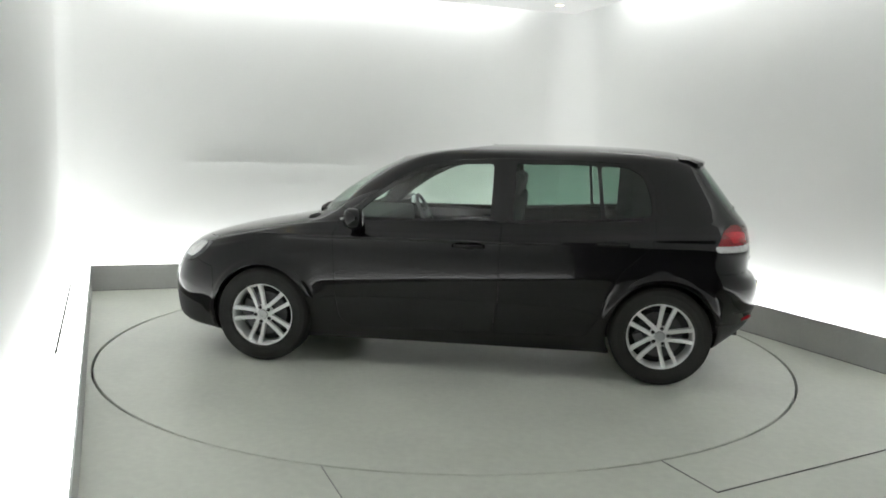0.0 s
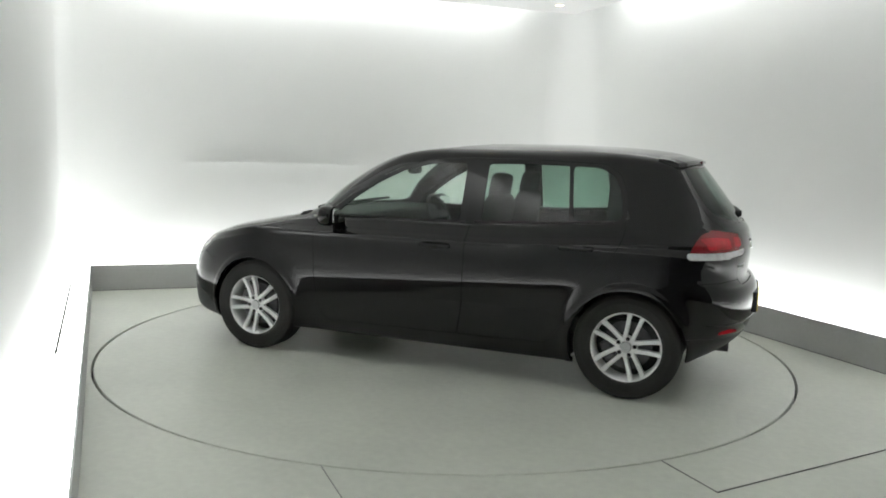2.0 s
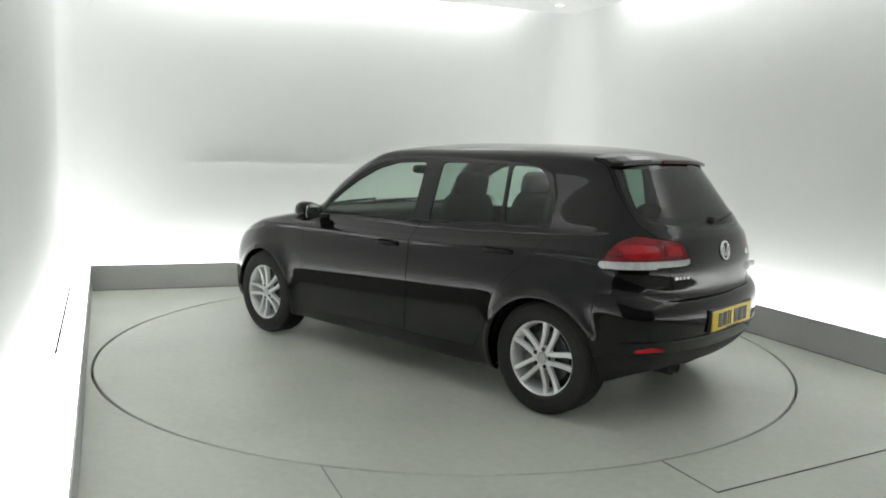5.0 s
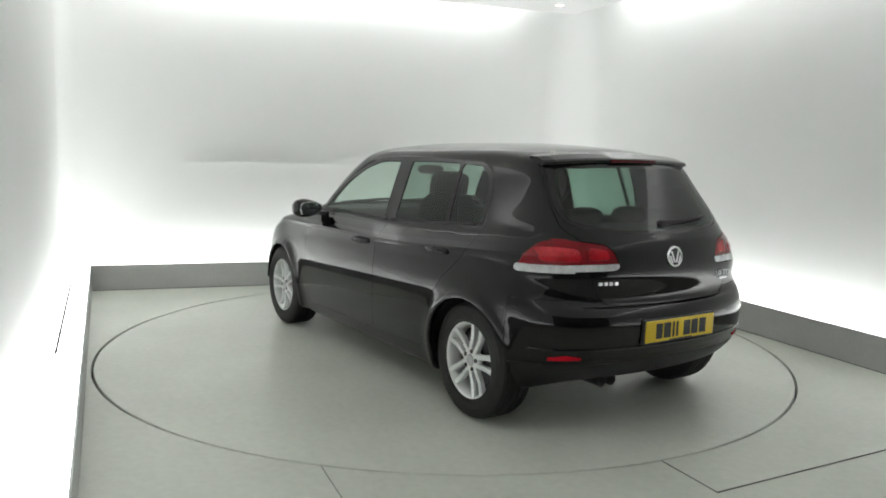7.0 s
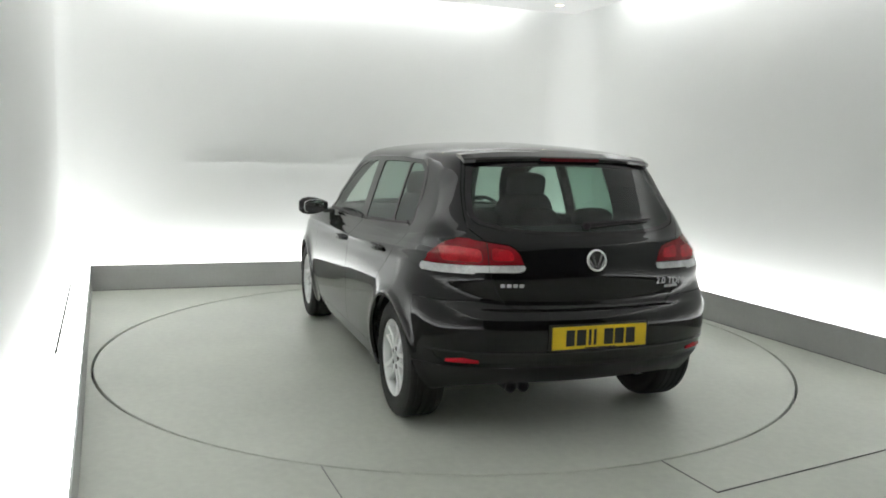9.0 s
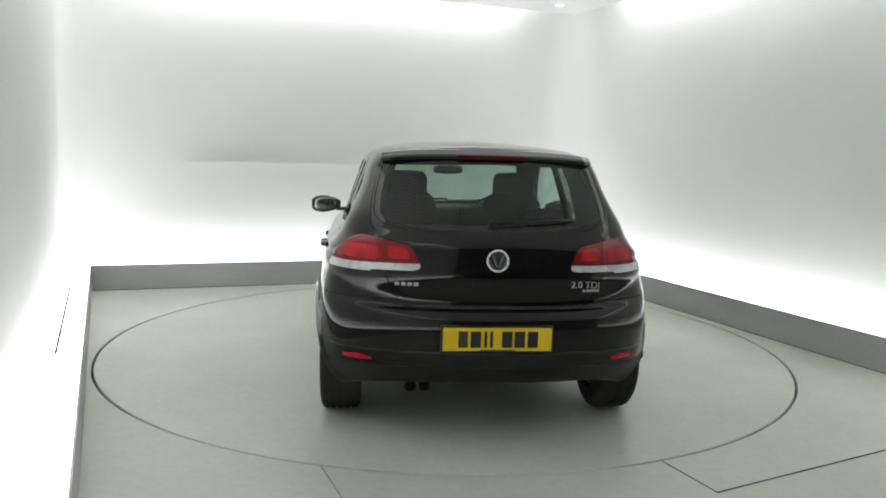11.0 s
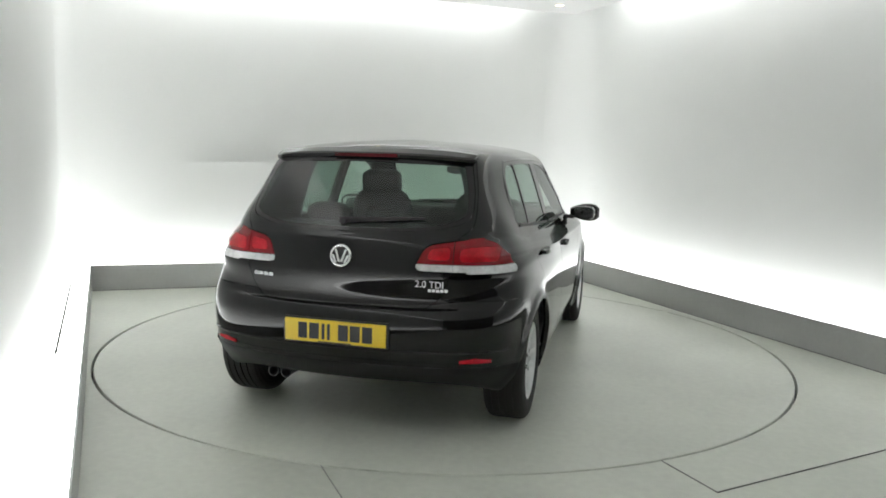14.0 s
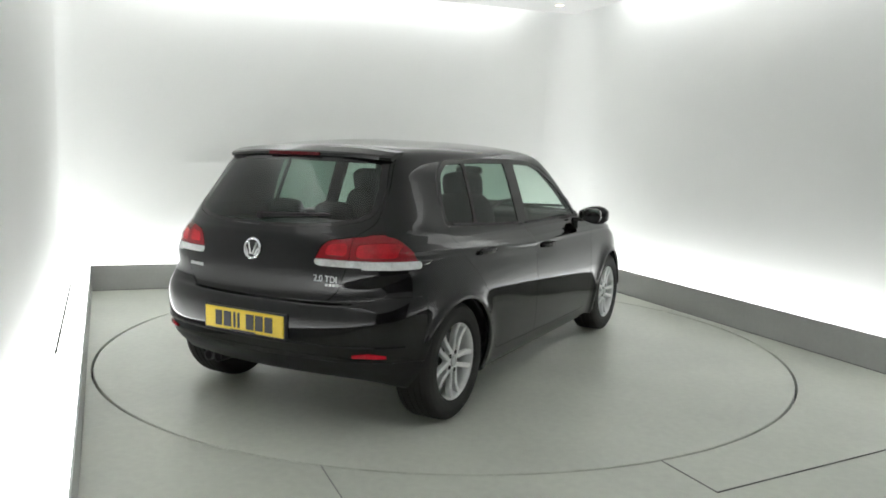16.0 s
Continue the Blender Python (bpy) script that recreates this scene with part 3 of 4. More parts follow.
shell = build_shell()
body = shell.make("body", "body", PAINT, car, gap=0.0, depth=0.03)
for s, tag, side in ((1, "L", "left"), (-1, "R", "right")):
    door = shell.make("front_door", "front_door" + tag, PAINT, car)
    shell.make("window_glass", "front_door_glass" + tag, GLASS_F, door, "green-tinted window glass", gap=0.001, depth=0.004, push=-0.004)
    rdoor = shell.make("rear_door", "rear_door" + tag, PAINT, car)
    shell.make("window_glass", "rear_door_glass" + tag, GLASS_R, rdoor, "dark green window glass", gap=0.001, depth=0.004, push=-0.004)
    shell.make("quarter_glass", "fixed_glass" + tag, GLASS_R, rdoor, "dark green fixed pane", gap=0.001, depth=0.004, push=-0.004)
    shell.make("window_surround", "surround" + tag, PIANO, car, "gloss black window surround and pillars", gap=0.0015, depth=0.012, push=-0.001)
shell.make("windscreen", "windscreen", GLASS_W, car, "clear windscreen", gap=0.001, depth=0.004, push=-0.003)
tailgate = shell.make("tailgate", "tailgate", PAINT, car, gap=0.0036, depth=0.025)
shell.make("rear_window", "rear_glass", GLASS_R, tailgate, "dark tinted rear window", gap=0.001, depth=0.004, push=-0.003)
shell.make("glass_border", "glass_edge", PIANO, tailgate, "gloss black border of the rear window", gap=0.0, depth=0.006, push=-0.002)
shell.make("rear_bumper", "rear_bumper", PAINT, car)
shell.make("rear_skirt", "rear_skirt", TRIM, car, "matt black lower skirt")
shell.make("bonnet", "bonnet", PAINT, car)
shell.make("front_bumper", "front_bumper", PAINT, car)
shell.make("front_skirt", "front_skirt", TRIM, car, "matt black lower grille")
for tag in ("L", "R"):
    headlight = shell.make("headlight", "head" + tag, HEADLENS, car, "clear headlight lens")
    shell.make("reflector", "reflector" + tag, CLEARLENS, headlight, "bright reflector behind the lens", gap=0.001, depth=0.006)
    for k, owner in (("outer", car), ("inner", tailgate)):
        lamp = shell.make("tail_light", k + tag, REDDARK, owner, "deep red tail light")
        holder = lamp if owner is car else tailgate
        shell.make("lamp_lens", k + "_core" + tag, RED, holder, "red lens with its uneven glow put into the colour", gap=0.0, depth=0.004)
        shell.make("reversing_lens", k + "_clear" + tag, CLEARLENS, holder, "clear lower band", gap=0.001)


# ---- wheels ----
def build_wheel():
    w = new("wheel", None)
    tyre = bmesh.new()
    prof = [(0.205, -0.205), (0.225, -0.212), (0.262, -0.214), (0.292, -0.208), (0.308, -0.196), (0.314, -0.182)]
    for g in (-0.158, -0.120, -0.082, -0.046):
        prof += [(0.316, g - 0.014), (0.316, g - 0.005), (0.308, g - 0.004), (0.308, g + 0.004), (0.316, g + 0.005)]
    prof += [(0.314, -0.028), (0.308, -0.014), (0.292, -0.002), (0.262, 0.004), (0.225, 0.002), (0.208, -0.005), (0.205, -0.03)]
    lathe(tyre, prof, "Y", 72)
    part("tyre", tyre, RUBBER, w, "black rubber tyre with grooved tread", smooth=False)
    rim = bmesh.new()
    lathe(rim, [(0.198, -0.19), (0.190, -0.05), (0.196, -0.022), (0.203, -0.010), (0.2095, -0.006), (0.214, -0.010), (0.213, -0.020), (0.205, -0.03)], "Y", 64)
    r = part("rim", rim, ALLOY, w, "silver five-twin-spoke alloy rim", smooth=True)
    for k in range(5):
        for s in (-1, 1):
            bm = bmesh.new()
            # a spoke from hub to rim, drawn in five stations
            st = []
            for t, half, face, back in ((0.040, 0.0125, -0.020, -0.050), (0.085, 0.0122, -0.022, -0.052), (0.130, 0.0125, -0.026, -0.056), (0.170, 0.0132, -0.021, -0.052), (0.199, 0.0160, -0.014, -0.046)):
                off = s * (0.0215 + 0.0180 * (t - 0.04) / 0.16)
                st.append([bm.verts.new((t, y, off + q)) for q, y in ((-half, back), (-half, face - 0.004), (-half * 0.6, face), (half * 0.6, face), (half, face - 0.004), (half, back))])
            for a, b in zip(st, st[1:]):
                for i in range(6):
                    j = (i + 1) % 6
                    bm.faces.new((a[i], a[j], b[j], b[i]))
            bm.faces.new(st[0])
            bm.faces.new(st[-1])
            bmesh.ops.transform(bm, matrix=Matrix.Rotation(2 * math.pi * (k / 5 + 0.045), 4, "Y"), verts=bm.verts)
            part("spoke", bm, ALLOY, w)
    hub = bmesh.new()
    lathe(hub, [(0.066, -0.055), (0.066, -0.026), (0.060, -0.021), (0.034, -0.020), (0.032, -0.024)], "Y", 40)
    part("hub", hub, ALLOY, w, smooth=True)
    cap = bmesh.new()
    lathe(cap, [(0.032, -0.022), (0.028, -0.016), (0.018, -0.015), (0.017, -0.017), (0.001, -0.016)], "Y", 32)
    part("hub_cap", cap, LETTER, w, "silver centre cap")
    for k in range(5):
        a = 2 * math.pi * (k + 0.5) / 5 + 0.28
        bolt = bmesh.new()
        lathe(bolt, [(0.0125, -0.024), (0.0125, -0.0185), (0.001, -0.0185)], "Y", 12, (0.050 * math.cos(a), 0, 0.050 * math.sin(a)))
        part("wheel_bolt", bolt, TRIM, w)
    disc_ = bmesh.new()
    lathe(disc_, [(0.145, -0.085), (0.145, -0.075), (0.070, -0.075)], "Y", 48)
    part("brake_disc", disc_, STEEL, w, "dull steel brake disc")
    cal = box(bmesh.new(), 0.085, 0.155, -0.10, -0.062, -0.06, 0.06, 0.012)
    part("brake_caliper", cal, STEEL, w)
    back = bmesh.new()
    lathe(back, [(0.200, -0.14), (0.001, -0.14)], "Y", 40)
    part("wheel_back", back, TRIM, w)
    return w


wheel = build_wheel()
wheel.parent = car
wheel.matrix_basis = pose(AXLE, WHEEL_Y + 0.016, WHEEL_R, 0, -16, 0)
for x, y, rz in ((-AXLE, WHEEL_Y - 0.008, 0), (AXLE, -WHEEL_Y - 0.016, 180), (-AXLE, -WHEEL_Y + 0.008, 180)):
    copy_thing(wheel, pose(x, y, WHEEL_R, 0, 22.8 if rz == 0 else 11, rz))


# ---- outer fittings ----
def ribbon(bm, stations):
    """A closed skin over a run of equal rings, capped at both ends."""
    rings = [[bm.verts.new(p) for p in ring] for ring in stations]
    n = len(rings[0])
    for a, b in zip(rings, rings[1:]):
        for i in range(n):
            j = (i + 1) % n
            bm.faces.new((a[i], a[j], b[j], b[i]))
    bm.faces.new(rings[0][::-1])
    bm.faces.new(rings[-1])
    return bm


def blob(bm, centre, size, power=2.6, u=20, v=12):
    """A rounded block: a superellipsoid."""
    f = lambda a: math.copysign(abs(a) ** (2 / power), a)
    rings = []
    for i in range(1, v):
        p = -math.pi / 2 + math.pi * i / v
        rings.append([bm.verts.new((centre[0] + size[0] * f(math.cos(p)) * f(math.cos(2 * math.pi * k / u)), centre[1] + size[1] * f(math.cos(p)) * f(math.sin(2 * math.pi * k / u)), centre[2] + size[2] * f(math.sin(p)))) for k in range(u)])
    for a, b in zip(rings, rings[1:]):
        for k in range(u):
            m = (k + 1) % u
            bm.faces.new((a[k], a[m], b[m], b[k]))
    bm.faces.new(rings[0][::-1])
    bm.faces.new(rings[-1])
    return bm


def tail_x(y, z):
    """Where the tail's skin lies at that place across and height."""
    v = shell.v[shell.v[:, 0] < -1.45]
    d = np.hypot(v[:, 1] - y, v[:, 2] - z)
    k = np.argsort(d)[:4]
    w = 1 / (d[k] + 1e-4)
    return float((v[k, 0] * w).sum() / w.sum())


def flank_y(x, z):
    """Half the width of the flank at that place along and height."""
    v = shell.v[(shell.v[:, 1] > 0.4) & (np.abs(shell.v[:, 0]) < 1.4)]
    d = np.hypot(v[:, 0] - x, v[:, 2] - z)
    k = np.argsort(d)[:12]
    w = 1 / (d[k] + 4e-3)
    return float((v[k, 1] * w).sum() / w.sum())


# roof spoiler with the high brake light
stations = []
for i in range(25):
    y = -0.550 + 1.10 * i / 24
    k = abs(y) / 0.550
    tip = -1.605 + 0.075 * k ** 2.2 + (0.03 if k > 0.97 else 0)
    lead = -1.40 + 0.02 * k
    drop = 0.020 * k ** 3
    stations.append([(lead, y, 1.449 - drop * 1.6), ((lead + tip) / 2, y, 1.438 - drop * 1.3), (tip + 0.015, y, 1.414 - drop), (tip, y, 1.404 - drop), (tip + 0.004, y, 1.390 - drop), (tip + 0.03, y, 1.384 - drop), (lead, y, 1.385 - drop)])
spoiler = part("spoiler", ribbon(bmesh.new(), stations), PAINT, tailgate, "gloss black roof spoiler", smooth=False)
bm = bmesh.new()
ribbon(bm, [[(-1.606 + 0.075 * (abs(y) / 0.575) ** 2.2 - 0.004, y, 1.390), (-1.606 + 0.075 * (abs(y) / 0.575) ** 2.2 - 0.004, y, 1.407), (-1.59, y, 1.407), (-1.59, y, 1.390)] for y in [-0.17 + 0.34 * i / 10 for i in range(11)]])
part("brake_light", bm, DIMRED, tailgate, "dark red high brake light")

# number plate with unreadable bars, in a shallow recess
plate = part("number_plate", box(bmesh.new(), -1.992, -1.982, -0.26, 0.26, 0.4965, 0.6075, 0.003), YELLOW, car, "yellow rear number plate with dark bars")
for k, (y, w) in enumerate(((0.165, 0.045), (0.105, 0.050), (0.058, 0.014), (0.030, 0.014), (-0.045, 0.050), (-0.105, 0.050), (-0.168, 0.050))):
    part("bar", box(bmesh.new(), -1.9945, -1.991, y - w / 2, y + w / 2, 0.513, 0.591, 0.0), INK, plate, "plain dark bar")
part("maker_bar", box(bmesh.new(), -1.9940, -1.991, -0.085, 0.085, 0.4985, 0.5035), INK, plate)
part("plate_recess", box(bmesh.new(), -1.9865, -1.955, -0.270, 0.270, 0.488, 0.616, 0.004), INK, car, "dark plate recess")

# round badge: a plain ring and wedge
badge = bmesh.new()
lathe(badge, [(0.056, 0.004), (0.056, -0.004), (0.052, -0.008), (0.046, -0.008), (0.043, -0.004), (0.043, 0.004)], "X", 40)
badge_ob = part("badge", badge, CHROME, car, "round chrome badge", smooth=True)
badge_ob.matrix_basis = pose(tail_x(0, 0.916) - 0.002, 0, 0.916, 0, 9, 0)
bm = bmesh.new()
lathe(bm, [(0.044, 0.003), (0.044, -0.001), (0.001, -0.001)], "X", 32)
part("badge_field", bm, INK, badge_ob)
bm = bmesh.new()
for s in (1, -1):
    for y0, z0, y1, z1 in ((0.026, 0.030, 0.006, -0.030), (0.040, 0.004, 0.022, -0.034)):
        q = [(y0 - 0.006, z0), (y0 + 0.006, z0), (y1 + 0.006, z1), (y1 - 0.006, z1)]
        lo = [bm.verts.new((-0.001, s * y, z)) for y, z in q]
        hi = [bm.verts.new((-0.006, s * y, z)) for y, z in q]
        bm.faces.new(hi)
        for i in range(4):
            bm.faces.new((lo[i], lo[(i + 1) % 4], hi[(i + 1) % 4], hi[i]))
part("badge_mark", bm, CHROME, badge_ob)


def letters(name, words, size, where, parent, label):
    cu = bpy.data.curves.new(name, "FONT")
    cu.body, cu.size, cu.extrude, cu.align_x = words, size, 0.002, "CENTER"
    tmp = new("tmp", cu)
    me = bpy.data.meshes.new_from_object(tmp.evaluated_get(bpy.context.evaluated_depsgraph_get()))
    bpy.data.objects.remove(tmp)
    me.materials.clear()
    me.materials.append(LETTER)
    ob = part(name, me, None, parent, label)
    ob.matrix_basis = Matrix.Translation(where) @ Matrix(((0, 0, -1, 0), (-1, 0, 0, 0), (0, 1, 0, 0), (0, 0, 0, 1)))
    return ob


letters("engine_lettering", "2.0 TDI", 0.046, (tail_x(-0.37, 0.80) - 0.001, -0.440, 0.785), tailgate, "small chrome letters")
for k in range(5):
    y = -0.43 - 0.019 * k
    X = tail_x(y, 0.768)
    part("letter_bar", box(bmesh.new(), X - 0.004, X + 0.006, y - 0.014, y, 0.762, 0.775), LETTER, tailgate)
for k in range(4):
    y = 0.487 - 0.030 * k
    X = tail_x(y - 0.012, 0.796)
    part("letter_bar", box(bmesh.new(), X - 0.004, X + 0.008, y - 0.023, y, 0.788, 0.805, 0.002), LETTER, tailgate, "plain chrome bar in place of a name")

# rear wiper
bm = bmesh.new()
st = []
for t, h in ((0, 0.014), (0.2, 0.014), (0.5, 0.010), (0.8, 0.008), (1.0, 0.005)):
    y, z = 0.02 - 0.40 * t, 1.082 + 0.022 * t
    X = tail_x(y, z)
    st.append([(X - 0.004, y, z - h), (X - 0.016, y, z - h * 0.6), (X - 0.016, y, z + h * 0.6), (X - 0.004, y, z + h)])
part("rear_wiper", ribbon(bm, st), TRIM, tailgate, "black rear wiper arm")
bm = bmesh.new()
X = tail_x(0.02, 1.08)
lathe(bm, [(0.020, X + 0.01), (0.020, X - 0.016), (0.014, X - 0.022), (0.001, X - 0.022)], "X", 20, (0, 0.02, 1.080))
part("wiper_pivot", bm, TRIM, tailgate)

# windscreen wipers lying along the scuttle
for y0, y1 in ((0.50, -0.06), (-0.04, -0.58)):
    st = []
    for i in range(9):
        y = y0 + (y1 - y0) * i / 8
        X, Z = 1.062 - 0.16 * (y / 0.7) ** 2, 1.000 + 0.020 * i / 8
        st.append([(X, y, Z - 0.008), (X + 0.020, y, Z - 0.006), (X + 0.020, y, Z + 0.008), (X, y, Z + 0.012)])
    part("wiper", ribbon(bmesh.new(), st), TRIM, car, "black windscreen wiper", smooth=True)

# rear reflectors and twin exhaust
for s in (1, -1):
    bm = bmesh.new()
    spots = [(0.592 + 0.0175 * k, tail_x(0.592 + 0.0175 * k, 0.438)) for k in range(9)]
    ribbon(bm, [[(X + 0.004, s * y, 0.422), (X - 0.006, s * y, 0.427), (X - 0.006, s * y, 0.450 - 0.003 * abs(i - 4)), (X + 0.004, s * y, 0.453 - 0.003 * abs(i - 4))] for i, (y, X) in enumerate(spots)])
    part("rear_reflector", bm, RED, car, "slim red reflector in the bumper")
for y in (0.400, 0.330):
    bm = bmesh.new()
    lathe(bm, [(0.028, -1.60), (0.028, -1.835), (0.030, -1.840), (0.026, -1.842), (0.024, -1.835), (0.024, -1.68), (0.001, -1.68)], "X", 28, (0, y, 0.282))
    part("exhaust_pipe", bm, STEEL, car, "dark steel exhaust tip", smooth=True)

# thin raised edge along the lower bumper
stations = []
for i in range(61):
    y = -0.80 + 1.6 * i / 60
    X = tail_x(y, 0.478)
    stations.append([(X + 0.012, y, 0.488), (X - 0.004, y, 0.484), (X - 0.007, y, 0.477), (X - 0.003, y, 0.470), (X + 0.012, y, 0.466)])
part("bumper_lip", ribbon(bmesh.new(), stations), PAINT, car)

# door handles
for s in (1, -1):
    for hx, hz in ((-0.075, 0.835), (-0.968, 0.880)):
        hy = flank_y(hx, hz)
        bm = bmesh.new()
        ribbon(bm, [[(hx + t, s * (hy - 0.004), hz - 0.014 * k), (hx + t, s * (hy + o), hz - 0.012 * k), (hx + t, s * (hy + o + 0.004), hz), (hx + t, s * (hy + o), hz + 0.012 * k), (hx + t, s * (hy - 0.004), hz + 0.014 * k)] for t, o, k in ((-0.105, 0.004, 0.7), (-0.095, 0.018, 0.9), (-0.05, 0.028, 1), (0.0, 0.031, 1.05), (0.05, 0.028, 1), (0.095, 0.018, 0.9), (0.105, 0.004, 0.7))])
        ob = part("door_handle", bm, PAINT, car, "gloss black pull handle")
        bm = bmesh.new()
        blob(bm, (hx, s * (hy - 0.012), hz - 0.006), (0.075, 0.016, 0.026), 2.4)
        part("handle_cup", bm, TRIM, ob)

# door mirrors
for s in (1, -1):
    bm = bmesh.new()
    st = []
    for t, sx, sz, dx in ((0.0, 0.035, 0.030, 0.02), (0.05, 0.055, 0.050, 0.01), (0.10, 0.062, 0.064, 0.0), (0.15, 0.062, 0.068, -0.005), (0.195, 0.052, 0.058, -0.015), (0.222, 0.030, 0.036, -0.025)):
        y = s * (0.830 + t)
        st.append([(0.655 + dx + sx * math.copysign(abs(math.cos(a)) ** 0.7, math.cos(a)), y, 0.990 + sz * math.copysign(abs(math.sin(a)) ** 0.8, math.sin(a))) for a in [2 * math.pi * k / 20 for k in range(20)]])
    ribbon(bm, st)
    mirror = part("door_mirror", bm, PAINT, car, "gloss black door mirror", smooth=True)
    bm = bmesh.new()
    blob(bm, (0.596, s * 0.945, 0.990), (0.006, 0.082, 0.050), 3.2)
    bmesh.ops.rotate(bm, cent=(0.596, s * 0.945, 0.99), matrix=Matrix.Rotation(radians(16) * s, 3, "Z"), verts=bm.verts)
    part("mirror_glass", bm, CHROME, mirror, "mirror glass", smooth=True)
    bm = bmesh.new()
    ribbon(bm, [[(0.70, s * y, z - 0.012), (0.62, s * y, z - 0.012), (0.62, s * y, z + 0.012), (0.70, s * y, z + 0.012)] for y, z in ((0.76, 0.955), (0.80, 0.953), (0.86, 0.950))])
    part("mirror_foot", bm, TRIM, mirror)
    part("indicator", box(bmesh.new(), 0.708, 0.720, min(s * 0.90, s * 1.02), max(s * 0.90, s * 1.02), 0.985, 0.997, 0.003), CLEARLENS, mirror, "clear side indicator strip")

# wheel wells and underside
for s in (1, -1):
    for cx in (AXLE, -AXLE):
        bm = bmesh.new()
        n = 24
        a0, a1 = (-0.30, math.pi - 0.02) if cx < 0 else (-0.25, math.pi + 0.30)
        ring = [(cx + 0.350 * math.cos(a), ARCH_Z + 0.350 * math.sin(a)) for a in [a0 + (a1 - a0) * k / n for k in range(n + 1)]]
        A = [bm.verts.new((x, s * ((0.872 if cx > 0 else 0.850) if z > ARCH_Z + 0.02 else 0.815), z)) for x, z in ring]
        B = [bm.verts.new((x, s * 0.52, z)) for x, z in ring]
        for i in range(n):
            bm.faces.new((A[i], A[i + 1], B[i + 1], B[i]))
        bm.faces.new(B)
        part("wheel_liner", bm, TRIM, car, "black wheel arch liner", smooth=False)
part("underbody", box(bmesh.new(), -1.60, 1.85, -0.52, 0.52, 0.23, 0.45, 0.03), TRIM, car, "black underbody")
part("floor_pan", box(bmesh.new(), -0.92, 0.92, -0.80, 0.80, 0.20, 0.34, 0.02), TRIM, car)

# cabin
bm = box(bmesh.new(), 0.55, 1.05, -0.70, 0.70, 0.62, 0.985, 0.05, 3)
part("dashboard", bm, CABIN, car, "dark dashboard")
part("cabin_floor", box(bmesh.new(), -1.72, 0.80, -0.76, 0.76, 0.34, 0.46, 0.02), CABIN, car)
part("parcel_shelf", box(bmesh.new(), -1.76, -1.22, -0.58, 0.58, 0.995, 1.020, 0.01), SHELF, car, "parcel shelf in a grey lifted as if lit")
bm = bmesh.new()
lathe(bm, [(0.170 + 0.014 * math.cos(a), 0.014 * math.sin(a)) for a in [2 * math.pi * k / 10 for k in range(11)]], "X", 36)
box(bm, -0.010, 0.014, -0.16, 0.16, -0.025, 0.03, 0.008)
bmesh.ops.transform(bm, matrix=pose(0.40, -0.36, 0.92, 0, 25, 0), verts=bm.verts)
part("steering_wheel", bm, CABIN, car, "black steering wheel", smooth=True)


def tilt(bm, x, z, deg):
    bmesh.ops.transform(bm, matrix=Matrix.Translation((x, 0, z)) @ Matrix.Rotation(radians(deg), 4, "Y") @ Matrix.Translation((-x, 0, -z)), verts=bm.verts)
    return bm


for y in (0.36, -0.36):
    bm = blob(bmesh.new(), (0.02, y, 0.56), (0.27, 0.25, 0.10), 4)
    seat = part("front_seat", bm, CLOTH, car, "dark cloth front seat", smooth=True)
    part("backrest", tilt(blob(bmesh.new(), (-0.20, y, 0.85), (0.075, 0.215, 0.330), 4), -0.20, 0.56, -14), CLOTH, seat, smooth=True)
    part("headrest", tilt(blob(bmesh.new(), (-0.20, y, 1.222), (0.050, 0.138, 0.085), 4), -0.20, 0.56, -12), CLOTH, seat, smooth=True)
    for q in (-0.05, 0.05):
        part("headrest_post", tilt(box(bmesh.new(), -0.207, -0.195, y + q - 0.006, y + q + 0.006, 1.10, 1.20), -0.20, 0.56, -12), CHROME, seat)
bench = part("rear_bench", blob(bmesh.new(), (-0.85, 0, 0.56), (0.25, 0.64, 0.11), 5), CLOTH, car, "dark cloth rear bench", smooth=True)
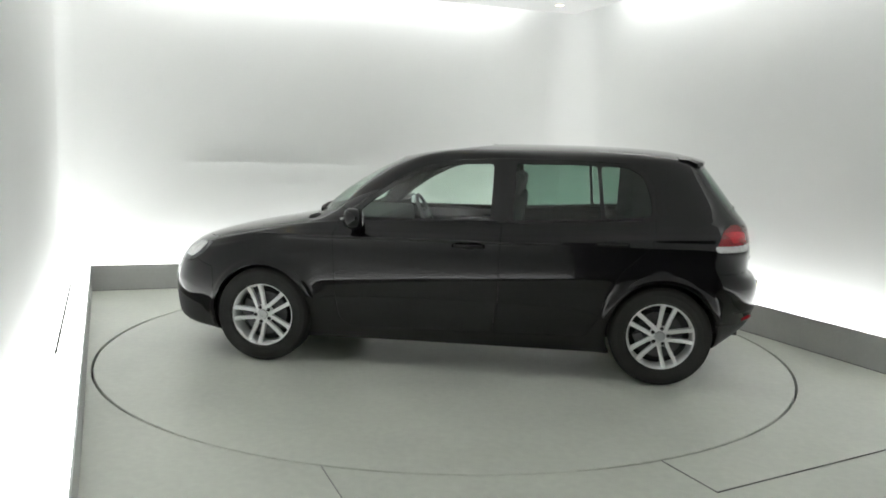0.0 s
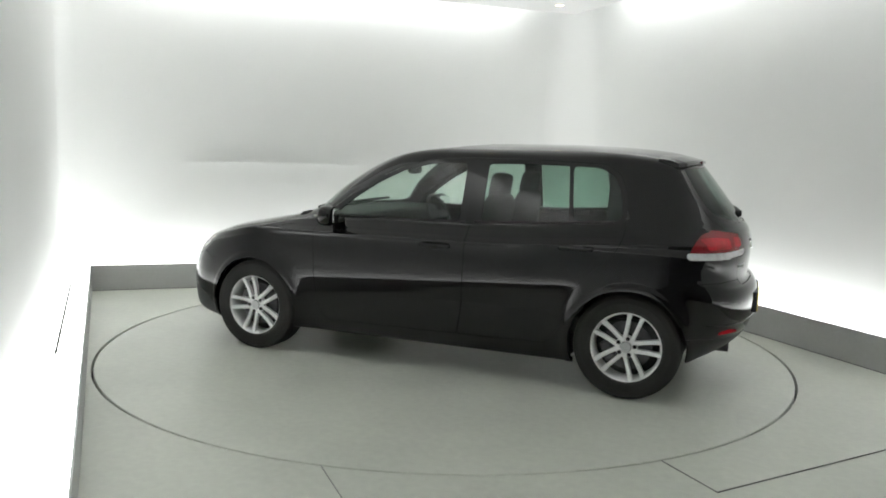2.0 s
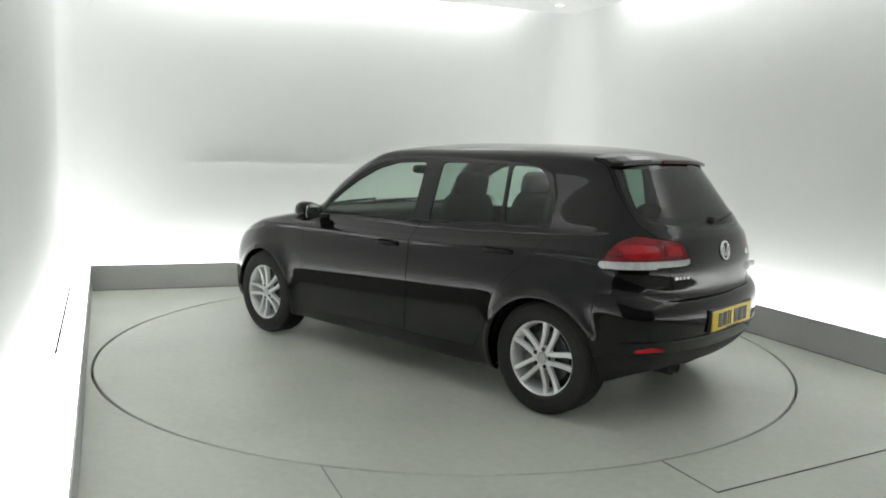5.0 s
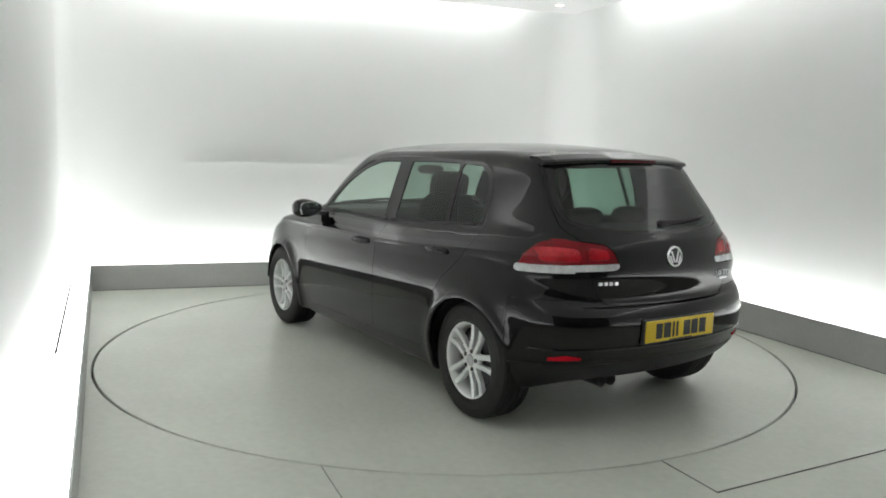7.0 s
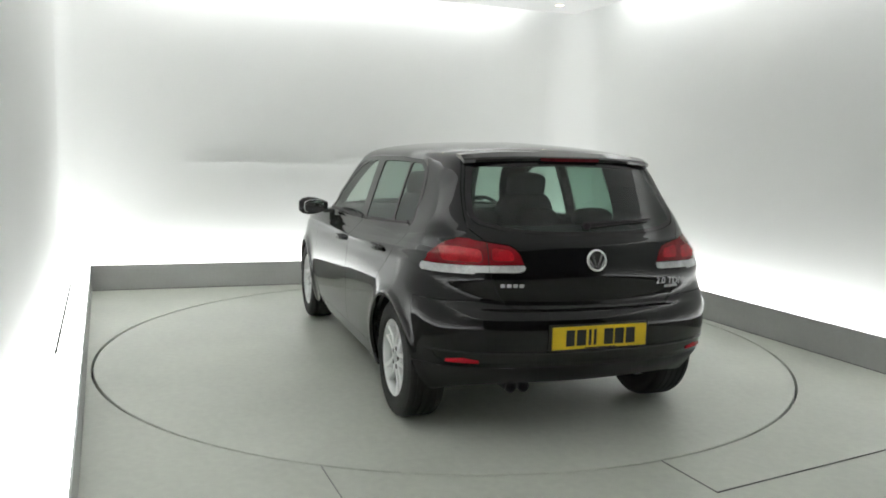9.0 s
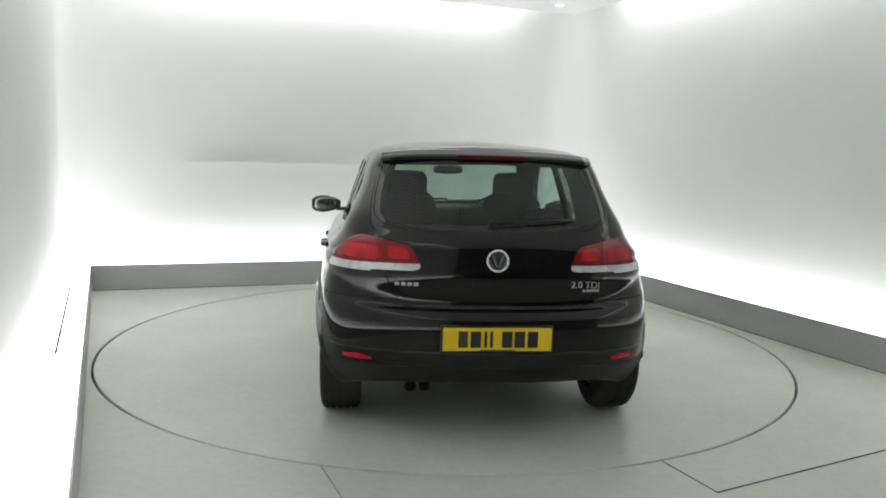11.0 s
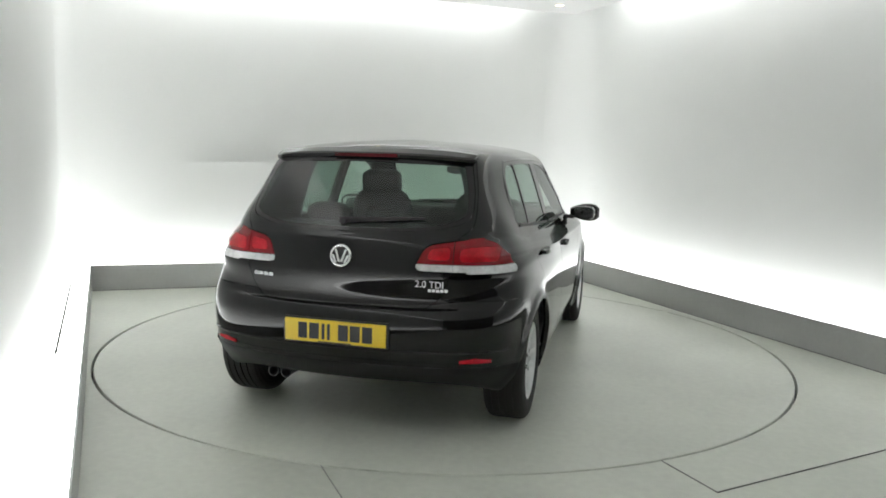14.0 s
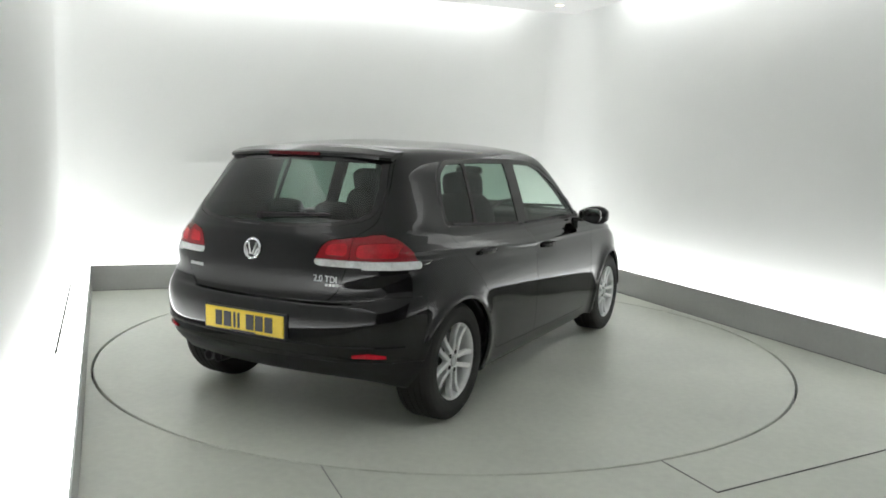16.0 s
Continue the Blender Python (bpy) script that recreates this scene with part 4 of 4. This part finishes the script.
part("backrest", tilt(blob(bmesh.new(), (-1.10, 0, 0.80), (0.075, 0.62, 0.24), 5), -1.10, 0.56, -18), CLOTH, bench, smooth=True)
for y in (0.36, 0.0, -0.36):
    part("headrest", tilt(blob(bmesh.new(), (-1.10, y, 1.085), (0.05, 0.125, 0.055), 3), -1.10, 0.56, -16), CLOTH, bench, smooth=True)
for s in (1, -1):
    bm = bmesh.new()
    ribbon(bm, [[(-1.10, s * (y + 0.03), z), (-1.10, s * (y + 0.01), z), (xr, s * (y - 0.01), z), (xr, s * (y + 0.01), z)] for z, y, xr in ((0.95, 0.600, -1.745), (1.10, 0.575, -1.690), (1.25, 0.530, -1.590), (1.375, 0.475, -1.510))])
    part("pillar_trim", bm, CABIN, car, "dark inner trim of the rear pillar")
part("interior_mirror", blob(bmesh.new(), (0.46, 0, 1.285), (0.018, 0.115, 0.034), 3), CABIN, car, "dark interior mirror", smooth=True)
part("headlining", box(bmesh.new(), -1.40, 0.10, -0.50, 0.50, 1.385, 1.398, 0.005), CABIN, car)

# rubber strips along the foot of the side windows, and the roof joints
for s in (1, -1):
    for x0, x1, z0, z1 in ((0.74, -0.24, 0.974, 0.988), (-0.30, -1.16, 0.990, 1.034)):
        st = []
        for i in range(17):
            t = i / 16
            x, z = x0 + (x1 - x0) * t, z0 + (z1 - z0) * t ** 1.3
            y = flank_y(x, z)
            st.append([(x, s * (y - 0.004), z - 0.008), (x, s * (y + 0.004), z - 0.006), (x, s * (y + 0.003), z + 0.006), (x, s * (y - 0.004), z + 0.008)])
        part("window_seal", ribbon(bmesh.new(), st), TRIM, car, "matt black window seal")


# ---- what moves ----
START, RATE = 172.3, -6.93
OFFSET = Vector((-0.176, -0.023, 0))


def motions():
    """The table turns at an even pace and carries the car."""
    rows, table = [], []
    for i in range(65):
        t = i * 0.25
        turn = pose(0, 0, 0, 0, 0, START + RATE * t)
        rows.append((t, turn @ Matrix.Translation(OFFSET)))
        table.append((t, turn))
    walk(car, rows)
    walk(turntable, table)


motions()
